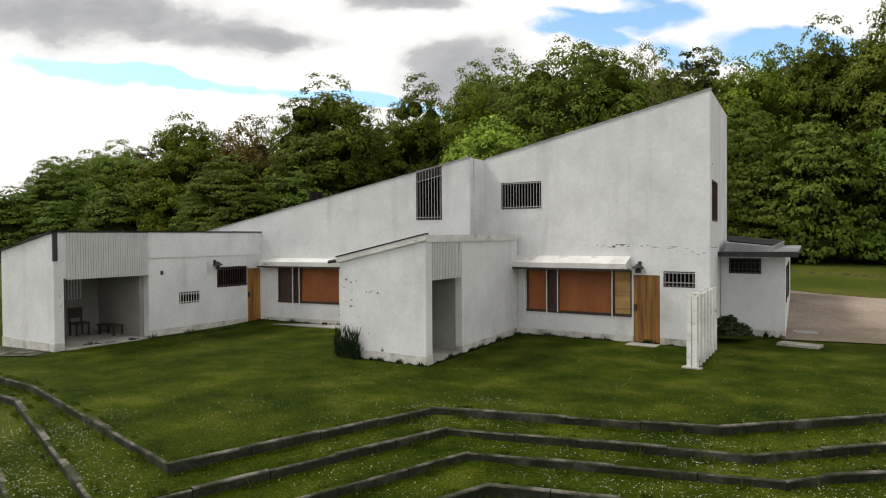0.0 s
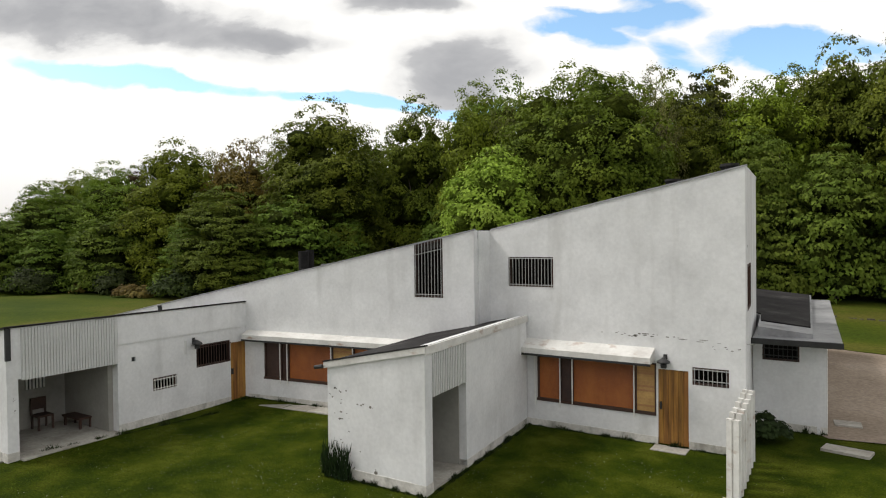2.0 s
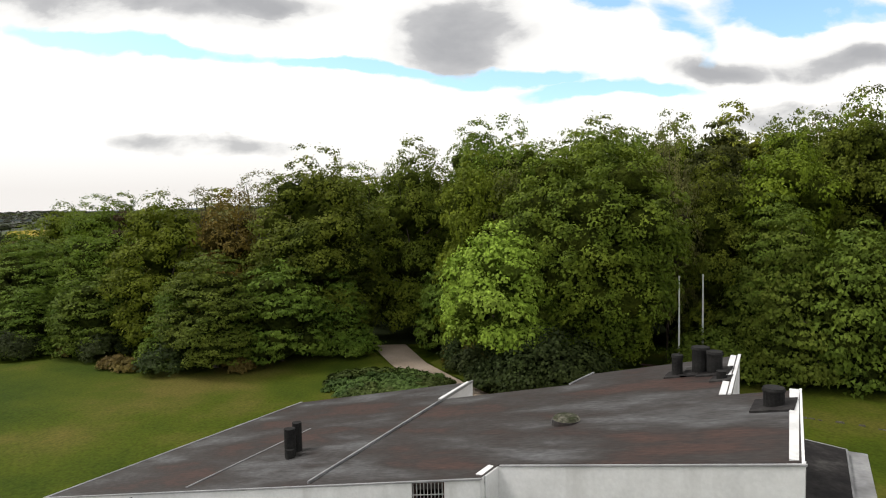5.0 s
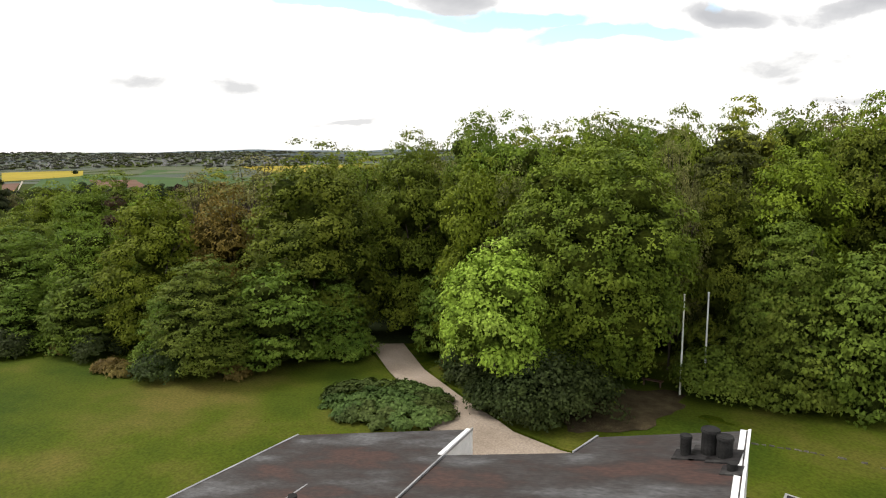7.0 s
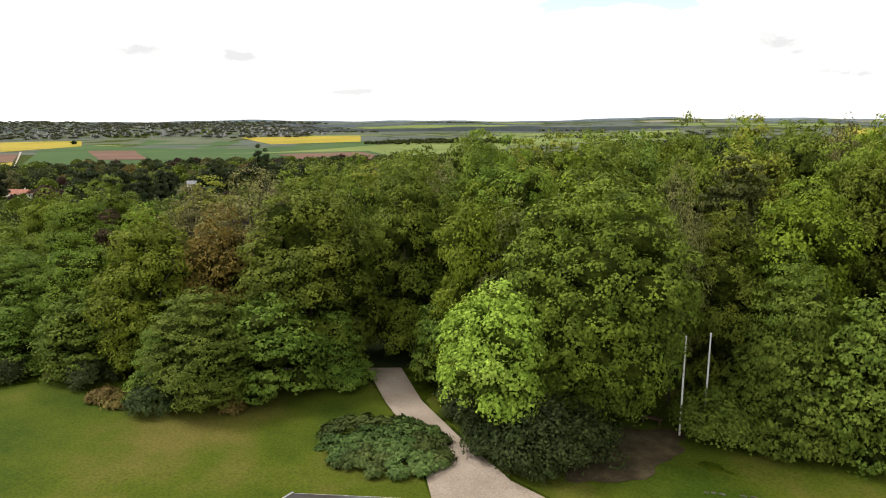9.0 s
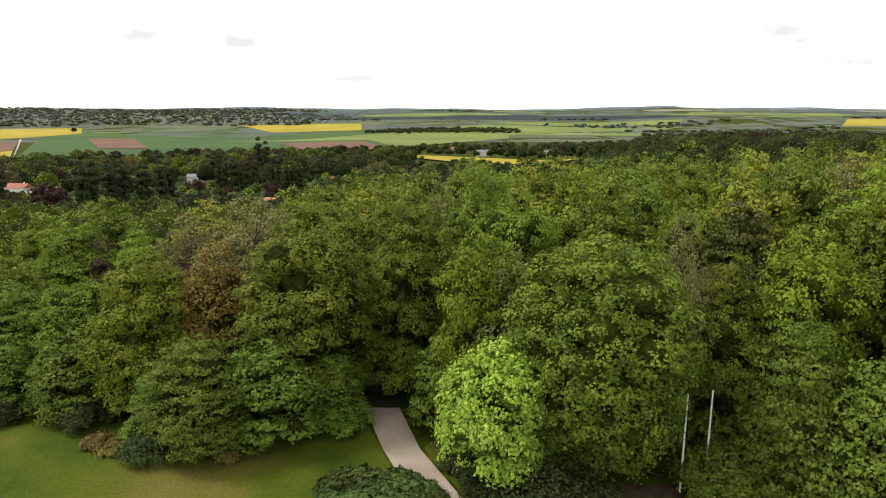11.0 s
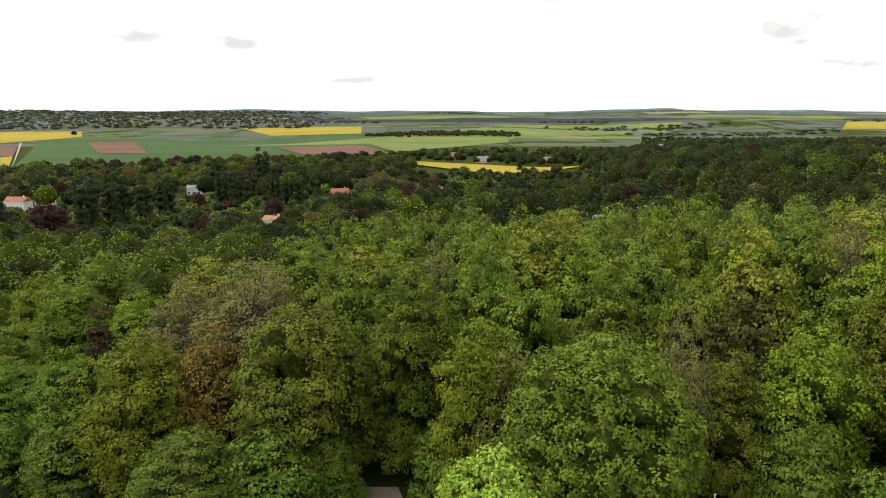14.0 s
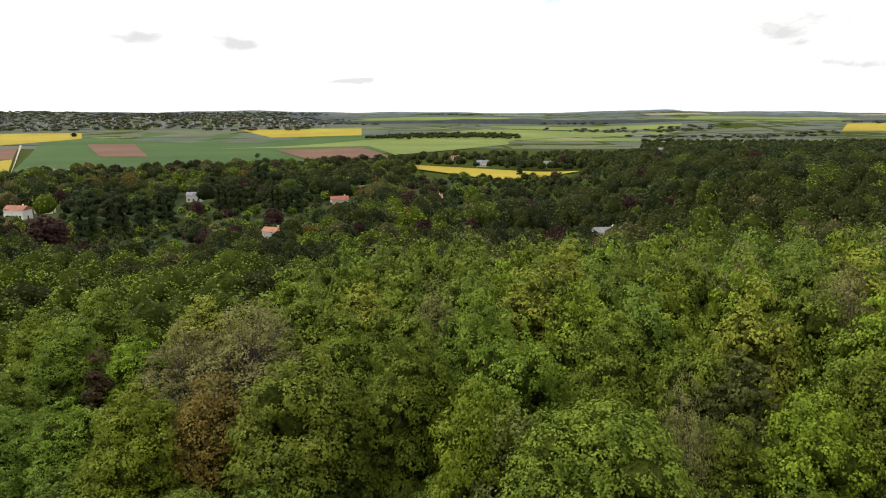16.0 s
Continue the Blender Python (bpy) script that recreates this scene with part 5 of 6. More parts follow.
# the rest of the wood; its canopy rises from left to right and sinks towards the valley
TOPS = np.array([(-85.0, 43.4, 12.5), (-72.8, 42.5, 14.3), (-64.2, 44.3, 12.9), (-60.2, 50.3, 15.5), (-53.2, 52.8, 16.5), (-74.2, 60.0, 13.7), (-77.0, 80.8, 14.1), (-55.7, 74.3, 17.8), (-47.2, 54.7, 17.1), (-48.2, 75.3, 18.9),
                 (-37.2, 45.3, 18.1), (-33.2, 56.3, 20.7), (-45.6, 107.7, 16.5), (-34.2, 122.0, 13.5), (-26.2, 68.3, 20.3), (-15.2, 60.3, 20.5), (-16.6, 76.8, 22.3), (-11.2, 66.3, 21.8), (-23.1, 100.3, 19.4), (-7.6, 97.8, 20.5), (-2.0, 60.3, 20.9), (5.8, 58.3, 23.5), (19.8, 60.3, 22.9), (-124.2, 83.3, 8.4)])


def canopy_top(x, y):
    w = 1.0 / ((TOPS[:, 0] - x) ** 2 + (TOPS[:, 1] - y) ** 2 + 20.0) ** 1.6
    return float((w * TOPS[:, 2]).sum() / w.sum())


edge_line_x = [-75, -62, -54, -47, -41, -37, -34, -27, -24, -16, -10, -2, 6, 20]
edge_line_y = [24, 30, 35, 37, 41, 48, 49, 52, 50, 51, 52, 55, 57, 54]
for i in range(-14, 40):
    for j in range(0, 34):
        d, s = 36 + j * 6.3 + rng.uniform(-1.7, 1.7), -96 + i * 6.6 + (j % 2) * 3.3 + rng.uniform(-1.7, 1.7)
        x, y = d * FX + s * FY, d * FY - s * FX
        if d > 112 or d > wood_end(s / d) + 6 or abs(s) > 0.75 * d + 14 or y < np.interp(x, edge_line_x, edge_line_y) + 1.0:
            continue
        if -63 < x < -25 and abs(y - np.interp(x, [-62, -44, -34.3, -28, -23], [63, 49.5, 44, 39, 35.5])) < 2.2:
            continue
        if any((x - a) ** 2 + (y - b) ** 2 < (0.72 * c + 2.4) ** 2 for a, b, c in taken):
            continue
        taken.append((x, y, 3.0))
        u = rng.random()
        bronze = math.exp(-((x + 47) ** 2 + (y - 43) ** 2) / 40) * 0.5 + 0.02
        bud = math.exp(-((x + 57) ** 2 + (y - 52) ** 2) / 90) * 0.8 + math.exp(-((x - 0) ** 2 + (y - 88) ** 2) / 220) * 0.8 + 0.03
        k = BRONZE if u < bronze else MID_BUD if u < bronze + bud else GOLD if u > 0.95 else MID[int(rng.integers(4))] if d < 82 else BACK[int(rng.integers(3))]
        put_tree(k, x, y, canopy_top(x, y) + rng.uniform(-0.8, 1.0), rng.uniform(3.2, 4.4))


def bush(name, label, x, y, rx, ry, h, mat, n, size, seed, group=""):
    r = np.random.default_rng(seed)
    cl = []
    for i in range(n):
        a, q = r.random() * 6.283, math.sqrt(r.random())
        px, py = rx * q * math.cos(a), ry * q * math.sin(a)
        cl.append((px, py, h * (1 - 0.6 * q * q) * r.uniform(0.35, 0.85), min(rx, h) * r.uniform(0.25, 0.42), *unit(np.array((px, py, 0.6 * rx)))))
    pts = leaves(cl, 80, size, seed)
    pts[:, :, 2] = np.maximum(pts[:, :, 2], 0.0)
    ob = thing(name, quads(name, pts, mat, 3), None, label, "shrub", group)
    ob.matrix_world = Matrix.Translation((x, y, land1(x, y)))
    return ob


# a bed of junipers, plant beside plant
bed = tagged(new("juniper_bed"), "wide low bed of spreading green juniper", "shrub")
bed.matrix_world = Matrix.Translation((-27.3, 35.6, land1(-27.3, 35.6)))
plants = [[] for _ in range(8)]
for i in range(250):
    a, q = rng.random() * 6.283, math.sqrt(rng.random())
    px, py = 4.6 * q * math.cos(a), 3.5 * q * math.sin(a)
    k = 7 if q < 0.42 else int(7 * a / 6.2832)
    plants[k].append((px, py, 0.95 * (1 - 0.6 * q * q) * rng.uniform(0.35, 0.85), 0.95 * rng.uniform(0.25, 0.42), *unit(np.array((px, py, 2.76)))))
for k, clumps in enumerate(plants):
    pts = leaves(clumps, 80, 0.14, 41 + k, 0.45)
    pts[:, :, 2] = np.maximum(pts[:, :, 2], 0.0)
    part("juniper", quads("juniper", pts, "juniper_leaf", 3), None, bed)
for i, (x, y, h, m_) in enumerate(((-19.0, 39.2, 4.2, "dark_leaf"), (-17.7, 39.7, 4.6, "dark_leaf"), (-16.6, 40.7, 3.6, "dark_leaf"), (-20.2, 38.7, 2.8, "dark_leaf"), (-18.6, 38.7, 2.6, "dark_leaf"), (-21.3, 39.0, 2.2, "dark_leaf"), (-24.7, 41.7, 1.8, "dark_leaf"), (-26.2, 43.2, 2.2, "dark_leaf"), (-22.4, 40.0, 1.5, "dark_leaf"), (-26.4, 43.6, 1.8, "bronze_leaf"),
                                   (-39.8, 34.1, 1.2, "shrub_ochre"), (-47.4, 30.2, 1.0, "shrub_ochre"), (-48.9, 30.1, 1.1, "shrub_ochre"), (-56.7, 30.7, 0.9, "shrub_ochre"), (-10.0, 48.2, 3.6, "beech_leaf"), (-8.6, 48.4, 2.9, "beech_leaf"),
                                   (-44.2, 31.3, 2.4, "dark_leaf"), (-52.7, 31.5, 2.4, "dark_leaf"), (-39.1, 42.1, 2.2, "dark_leaf"), (-60.0, 28.1, 2.6, "dark_leaf"), (-6.5, 50.0, 3.0, "oak_leaf"), (-2.6, 51.5, 3.0, "oak_leaf"), (1.6, 51.7, 3.0, "dark_leaf"), (6.3, 52.1, 3.2, "dark_leaf"))):
    bush("shrub", "dense shrub at the edge of the wood" if m_ != "shrub_ochre" else "small ochre-leaved shrub at the lawn's edge", x, y, 0.55 * h + 0.4, 0.55 * h + 0.3, h, m_, 52 if h > 2.3 else 30, 0.12, 50 + i, "edge shrubs")
fronds = []
for i in range(620):
    sx, h = -11.0 + 0.82 * rng.random(), rng.uniform(0.35, 1.0)
    sy, z0, a = 11.72 + rng.uniform(-0.14, 0.05), h * rng.uniform(0.0, 0.75), rng.random() * 6.283
    up, w = rng.uniform(0.16, 0.3), rng.uniform(0.012, 0.024)
    tip = (sx + rng.normal() * 0.05, sy + rng.normal() * 0.05, min(z0 + up, h + 0.12))
    fronds += [(sx - w * math.cos(a), sy - w * math.sin(a), z0), (sx + w * math.cos(a), sy + w * math.sin(a), z0), tip]
thing("upright_shrub", quads("upright_shrub", fronds, "ivy_leaf", 3), None, "upright spiky dark evergreen shrub at the porch corner", "shrub")
bush("garden_shrub", "low dark shrub beside the service wing", -2.35, 19.9, 0.5, 0.5, 0.8, "ivy_leaf", 30, 0.07, 81)

# bare trodden earth in the shade of the great oak
M["bare_earth"] = material("bare_earth", [(0.3, (0.035, 0.028, 0.016)), (0.5, (0.06, 0.047, 0.027)), (0.7, (0.085, 0.07, 0.036))], 0.95, 1.2, 20, 0.5, 1.0, gloss=0.03)
earth = Geo()
RINGS, SPOKES = 8, 40
for i in range(RINGS + 1):
    for k in range(SPOKES):
        a = 6.2832 * k / SPOKES
        q = i / RINGS * (1 + 0.10 * math.sin(3 * a + 1) + 0.07 * math.sin(7 * a) + 0.05 * math.sin(13 * a + 2))
        u, w = 5.0 * q * math.cos(a), 2.9 * q * math.sin(a)
        x, y = -14.9 + 0.6 * u - 0.8 * w, 42.6 + 0.8 * u + 0.6 * w
        earth.v.append((x, y, land1(x, y) + 0.05))
for i in range(RINGS):
    for k in range(SPOKES):
        a, b = i * SPOKES + k, i * SPOKES + (k + 1) % SPOKES
        earth.f.append((a, a + SPOKES, b + SPOKES, b))
thing("bare_ground", earth, "bare_earth", "patch of bare brown earth under the trees", "ground", kind="structure")

# two flagpoles and a chain fence
for x, y, h in ((-11.9, 47.0, 6.7), (-10.7, 48.4, 6.7)):
    z = land1(x, y)
    p = thing("flagpole", Geo().tube([(x, y, z - 0.1), (x, y, z + h)], [0.07, 0.05], 10), "pole", "slim white painted flagpole on the lawn", "pole", "flagpoles")
    part("finial", Geo().tube([(x, y, z + h), (x, y, z + h + 0.06), (x, y, z + h + 0.1)], [0.06, 0.07, 0.02], 10), "pole", p)

# low stone edging across the shaded lawn, and a bench under the trees
M["stone"] = material("grey_edging_stone", [(0.3, (0.05, 0.046, 0.035)), (0.7, (0.13, 0.12, 0.10))], 0.95, 3, 12, 0.3, 0.4, vary=0.25)
edging = tagged(new("lawn_edging"), "broken line of low grey stones across the lawn", "edging")
LINE = [(-9.21, 41.19), (-7.40, 41.90), (-6.31, 42.28), (-4.41, 42.71), (-2.32, 43.02), (-0.64, 42.95), (4.15, 42.78)]
x = LINE[0][0]
while x < 4.0:
    w = rng.uniform(0.25, 0.5)
    y = float(np.interp(x + w / 2, [p[0] for p in LINE], [p[1] for p in LINE])) + rng.uniform(-0.05, 0.05)
    z, a = land1(x, y), rng.uniform(-0.15, 0.25)
    c, q, h = math.cos(a), math.sin(a), rng.uniform(0.04, 0.09)
    ring = [(x + w / 2 + c * u - q * v, y + q * u + c * v) for u, v in ((-w / 2, -0.05), (w / 2, -0.06), (w / 2.1, 0.06), (-w / 2.1, 0.05))]
    top = [(x + w / 2 + (r[0] - x - w / 2) * 0.8, y + (r[1] - y) * 0.8, z + h) for r in ring]
    part("stone", Geo().hexa([(r[0], r[1], z - 0.05) for r in ring] + top), "stone", edging)
    x += w + rng.uniform(0.0, 0.1) + (0.5 if rng.random() < 0.12 else 0)
garden_bench = thing("bench", Geo().box(-14.6, -13.2, 47.6, 47.95, land1(-13.9, 47.8) + 0.4, land1(-13.9, 47.8) + 0.46), "darkwood", "dark wooden garden bench under the great oak", "bench")
for bx in (-14.5, -13.4):
    part("leg", Geo().box(bx, bx + 0.08, 47.65, 47.9, land1(-13.9, 47.8) - 0.1, land1(-13.9, 47.8) + 0.4), "darkwood", garden_bench)

# ---------------- the valley ----------------
M["crop"] = material("green_wheat", [(0.3, (0.0266, 0.0578, 0.01232)), (0.7, (0.0456, 0.085, 0.01936))], 0.95, 0.004, 0.05, 0.12, 0)
M["pasture"] = material("pale_green_field", [(0.3, (0.0864, 0.1224, 0.024)), (0.7, (0.1512, 0.1768, 0.048))], 0.95, 0.004, 0.05, 0.12, 0)
M["rape"] = material("flowering_rapeseed", [(0.3, (0.2176, 0.1728, 0.01536)), (0.7, (0.2944, 0.2304, 0.0256))], 0.95, 0.006, 0.06, 0.12, 0)
M["soil"] = material("ploughed_red_soil", [(0.3, (0.09792, 0.04896, 0.03168)), (0.7, (0.1382, 0.07776, 0.05184))], 0.95, 0.006, 0.06, 0.12, 0)
M["track"] = material("pale_track", [(0.3, (0.272, 0.24, 0.192)), (0.7, (0.352, 0.32, 0.264))], 0.95, 0.02, 0.2, 0.1, 0)


def ds(d, s):
    return d * FX + s * FY, d * FY - s * FX


def field(name, corners, mat, label, lift=0.6, n=16):
    """A field with four corners (distance ahead, distance to the right), laid on the land."""
    a, b, c, e = [np.array(q, float) for q in corners]
    g = Geo()
    for i in range(n + 1):
        for j in range(n + 1):
            u, v = i / n, j / n
            d, s = (a * (1 - v) + b * v) * (1 - u) + (e * (1 - v) + c * v) * u
            x, y = ds(d, s)
            g.v.append((x, y, land1(x, y) + lift))
    for i in range(n):
        for j in range(n):
            q = i * (n + 1) + j
            g.f.append((q, q + 1, q + n + 2, q + n + 1))
    return thing(name, g, mat, label, "field", kind="structure")


field("wheat_field", [(708, -456), (739, -235), (1539, -120), (2441, -1457)], "crop", "wide field of young green wheat")
field("wheat_field", [(739, -235), (972, -117), (1692, -89), (1731, -325)], "crop", "field of young green wheat", 0.9)
field("wheat_field", [(1500, -800), (1560, -160), (2300, -220), (2500, -1100)], "crop", "field of green wheat", 0.4)
field("rape_field", [(1726, -1141), (2186, -1177), (2478, -1332), (2512, -1659)], "rape", "yellow field of flowering rapeseed", 1.2)
field("soil_field", [(1102, -565), (1102, -484), (1840, -844), (1823, -966)], "soil", "patch of bare red-brown soil", 1.4)
field("rape_field", [(2237, -571), (2263, -272), (2671, -321), (2654, -800)], "rape", "yellow field of flowering rapeseed", 1.2)
field("pale_field", [(1510, -514), (1898, 189), (2970, 1072), (2953, 343)], "pasture", "pale green sunlit field", 1.0)
field("pale_field", [(1167, -81), (1735, 173), (2094, 208), (1883, -226)], "pasture", "pale green field", 1.5)
field("soil_field", [(1006, -202), (1060, -74), (1548, -186), (1383, -342)], "soil", "strip of bare pinkish soil", 1.9)
field("rape_field", [(761, -30), (587, 49), (661, 139), (851, -34)], "rape", "yellow strip of flowering rapeseed among trees", 1.5)
field("rape_field", [(552, -364), (575, -375), (1006, -646), (973, -643)], "rape", "yellow field of flowering rapeseed", 1.0)
field("soil_field", [(1006, -665), (1006, -646), (1574, -998), (1491, -986)], "soil", "brown ploughed field", 1.0)
field("rape_field", [(2737, 1635), (2718, 1803), (3311, 2193), (3178, 1922)], "rape", "distant yellow rapeseed field", 1.5)
field("pale_field", [(3903, -468), (3667, 394), (4034, 399), (4196, -291)], "pasture", "distant pale field", 1.5)
field("pale_field", [(3615, 1302), (3679, 2224), (4163, 2445), (4088, 1505)], "pasture", "distant pale field", 1.5)
field("pale_field", [(3050, 300), (3100, 1100), (3350, 1200), (3300, 200)], "pasture", "distant pale field", 1.5)
field("farm_track", [(560, -363), (566, -367), (1734, -1090), (1733, -1095)], "track", "pale farm track between fields", 1.6, 24)

# patchwork of fields towards the horizon
M["meadow"] = material("distant_meadow", [(0.3, (0.065, 0.078, 0.045)), (0.7, (0.095, 0.105, 0.065))], 0.95, 0.004, 0.03, 0.15, 0, gloss=0.05)
M["stubble"] = material("distant_stubble", [(0.3, (0.16, 0.15, 0.10)), (0.7, (0.22, 0.20, 0.14))], 0.95, 0.004, 0.03, 0.15, 0, gloss=0.05)
M["heath"] = material("distant_heath", [(0.3, (0.062, 0.074, 0.06)), (0.7, (0.088, 0.10, 0.08))], 0.95, 0.004, 0.03, 0.15, 0, gloss=0.05)
far_fields = {k: Geo() for k in ("meadow", "stubble", "heath", "pasture")}
fr_ = random.Random(77)
d = 1500.0
while d < 5200:
    deep = fr_.uniform(110, 260)
    s = -0.74 * d - fr_.uniform(0, 300)
    while s < 0.74 * d:
        wide = fr_.uniform(260, 900)
        g = far_fields[fr_.choices(["meadow", "stubble", "heath", "pasture"], [4, 2, 9, 1.5])[0]]
        n = len(g.v)
        for i in range(4):
            for j in range(4):
                x, y = ds(d + deep * j / 3 + 0.06 * wide * i / 3, s + wide * i / 3)
                g.v.append((x, y, land1(x, y) + 0.22))
        g.f += [(n + i * 4 + j, n + i * 4 + j + 1, n + i * 4 + j + 5, n + i * 4 + j + 4) for i in range(3) for j in range(3)]
        s += wide + fr_.uniform(0, 30)
    d += deep + fr_.uniform(0, 40)
for k, g in far_fields.items():
    thing("far_fields", g, k, "patchwork of distant fields and heath near the horizon", "field", kind="structure")

M["litter"] = material("mossy_leaf_litter", [(0.3, (0.014, 0.020, 0.006)), (0.7, (0.030, 0.040, 0.012))], 0.95, 0.2, 3, 0.3, 0.3)
M["garden"] = material("valley_gardens", [(0.35, (0.0176, 0.0288, 0.0064)), (0.6, (0.04, 0.056, 0.0112)), (0.75, (0.072, 0.088, 0.024))], 0.95, 0.02, 0.15, 0.3, 0)
field("forest_floor", [(58, -50), (58, 50), (240, 200), (240, -200)], "litter", "dark leaf litter under the trees", 0.06, 30)
field("valley_floor", [(235, -230), (235, 230), (700, 560), (560, -460)], "garden", "shaded gardens and hedges in the valley", 0.1, 30)

HOUSES = ((645, -379, 20, 3.5, "slate", "white_render", "long low white building by the fields"), (662, -362, 14, 4.5, "slate", "white_render", "white house by the fields"),
          (346, -218, 11, 5, "tile", "white_render", "house with a red tiled roof among trees"), (369, -218, 9, 4.5, "tile", "render", "cream house with a red tiled roof"),
          (427, -157, 9, 4.5, "slate", "white_render", "white house among garden trees"), (396, -60, 10, 5, "tile", "render", "cream house among garden trees"),
          (254, -63, 7, 4.5, "tile", "white_render", "house with a red tiled roof among trees"), (483, -54, 9, 4, "tile", "render", "cream house among garden trees"),
          (840, 52, 16, 5, "slate", "render", "pale house at the field's edge"), (790, 125, 11, 6, "slate", "white_render", "white house at the field's edge"),
          (925, 272, 20, 5, "tile", "white_render", "white house with a red roof"), (925, 305, 30, 5, "slate", "white_render", "long white building with a flat roof"),
          (540, 212, 9, 5, "tile", "render", "cream house in the woods"), (238, 58, 8, 4, "slate", "render", "stone house in the woods"), (417, -4, 9, 4, "tile", "render", "cream house among trees"),
          (560, 160, 9, 4, "tile", "render", "cream house among trees"), (1000, 20, 12, 5, "tile", "render", "cream house at the hamlet"))
wood_sets = {k: [] for k in ("far_leaf", "spring_leaf", "oak_leaf", "beech_leaf", "dark_leaf", "copper_leaf", "bronze_leaf", "budding_leaf", "hazy_wood")}
cores = {k: Geo() for k in wood_sets}


def far_tree(d, s, h, w, mat, count, size, seg=8, rings=4):
    """A rounded lumpy crown clothed in leaves."""
    if any(abs(s - hs) < 0.62 * hw + w * 0.6 and -7 * hh < d - hd < 0.7 * hw + w * 0.5 for hd, hs, hw, hh, *_ in HOUSES):
        return
    x, y = ds(d, s)
    z = land1(x, y) - 0.5
    turn = rng.random() * 6.283
    if d < 285:
        lobes = [(0.0, 0.0, 0.60, 0.66, 0.34)]
        n = 4
        for k in range(n):
            a, q = turn + 6.283 * k / n + rng.uniform(-0.4, 0.4), rng.uniform(0.38, 0.58)
            lobes.append((q * math.cos(a), q * math.sin(a), rng.uniform(0.34, 0.56), rng.uniform(0.45, 0.62), 0.3))
    else:
        lobes = [(0.0, 0.0, 0.55, 1.0, 0.43)]
    for lx, ly, lz, lw, lh in lobes:
        lobe(x + lx * w, y + ly * w, z + h * lz, lw * w, lh * h, mat, seg if len(lobes) == 1 else 6, rings if len(lobes) == 1 else 3)
        if count:
            wood_sets[mat].append((x + lx * w, y + ly * w, z + h * lz, lw * w, lh * h, max(4, count // len(lobes)), size))


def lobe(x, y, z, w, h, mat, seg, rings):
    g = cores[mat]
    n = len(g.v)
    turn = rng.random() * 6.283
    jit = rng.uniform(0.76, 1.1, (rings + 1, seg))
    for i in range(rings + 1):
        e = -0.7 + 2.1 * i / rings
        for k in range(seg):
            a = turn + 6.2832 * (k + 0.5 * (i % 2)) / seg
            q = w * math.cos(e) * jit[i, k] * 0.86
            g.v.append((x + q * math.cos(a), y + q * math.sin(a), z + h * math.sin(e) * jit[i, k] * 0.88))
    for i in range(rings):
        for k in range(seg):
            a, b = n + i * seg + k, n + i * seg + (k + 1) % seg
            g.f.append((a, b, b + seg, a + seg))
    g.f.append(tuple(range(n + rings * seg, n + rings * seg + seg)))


def far_leaves(rows, seed):
    """Leaves over the skins of the distant crowns."""
    r = np.random.default_rng(seed)
    a = np.array(rows, float)
    c = np.repeat(a, a[:, 5].astype(int), axis=0)
    n = len(c)
    d = r.normal(size=(n, 3))
    d[:, 2] = np.abs(d[:, 2]) - 0.5 * r.random(n)
    d /= np.linalg.norm(d, axis=1)[:, None]
    p = c[:, :3] + d * np.stack([c[:, 3], c[:, 3], c[:, 4]], 1) * r.uniform(0.86, 1.08, n)[:, None]
    nrm = d + r.normal(size=(n, 3)) * 0.32 + np.array([0, 0, 0.3])
    nrm /= np.linalg.norm(nrm, axis=1)[:, None]
    t = np.cross(nrm, r.normal(size=(n, 3)))
    t /= np.linalg.norm(t, axis=1)[:, None]
    b = np.cross(nrm, t)
    k = (c[:, 6] * r.uniform(0.6, 1.3, n))[:, None]
    t, b = t * k, b * k * 0.7
    return np.stack([p - t, p + t * 0.5 + b, p + t * 0.5 - b], 1)


def open_field(d, s):
    """Where crops grow and no tree stands."""
    if d > 2900:
        return False
    r = s / d
    if r < -0.03 and d > np.interp(r, [-0.66, -0.34, -0.12, -0.03], [560, 735, 960, 1050]):
        return not (d > 2560 and r < -0.2)
    if -0.03 <= r < 0.3 and 1050 < d < 2000:
        return d > 1150
    return -0.045 < r < 0.21 and 575 + 300 * max(0.0, 0.05 - r) < d < 830 - 700 * max(0.0, r)


def mix_kind(u):
    return "spring_leaf" if u < 0.07 else "oak_leaf" if u < 0.15 else "beech_leaf" if u < 0.22 else "far_leaf" if u < 0.64 else "dark_leaf" if u < 0.90 else "copper_leaf" if u < 0.95 else "budding_leaf" if u < 0.98 else "bronze_leaf"


def woodland(count, d0, d1, s0, s1, gap, build):
    """Scatters crowns no nearer to each other than gap."""
    cells = {}
    for _ in range(count):
        d = math.sqrt(rng.uniform(d0 * d0, d1 * d1))
        s = rng.uniform(s0, s1) * d
        key = (int(d // gap), int(s // gap))
        if any((d - a) ** 2 + (s - b) ** 2 < gap * gap for i in (-1, 0, 1) for j in (-1, 0, 1) for a, b in cells.get((key[0] + i, key[1] + j), ())):
            continue
        if build(d, s):
            cells.setdefault(key, []).append((d, s))


def deep_wood(d, s):
    if d > wood_end(s / d) + 8:
        return False
    u = rng.random()
    edge = d < 130
    kind = "oak_leaf" if u < (0.5 if edge else 0.14) else "far_leaf" if u < (0.7 if edge else 0.84) else "beech_leaf" if u < 0.92 else "spring_leaf" if u < 0.96 else "budding_leaf"
    far_tree(d, s, rng.uniform(12.5, 16.5) - (d > 150) * rng.uniform(0, 3), rng.uniform(4.4, 6.6), kind, 480 if d < 180 else 300, 0.3 if d < 180 else 0.4)
    return True


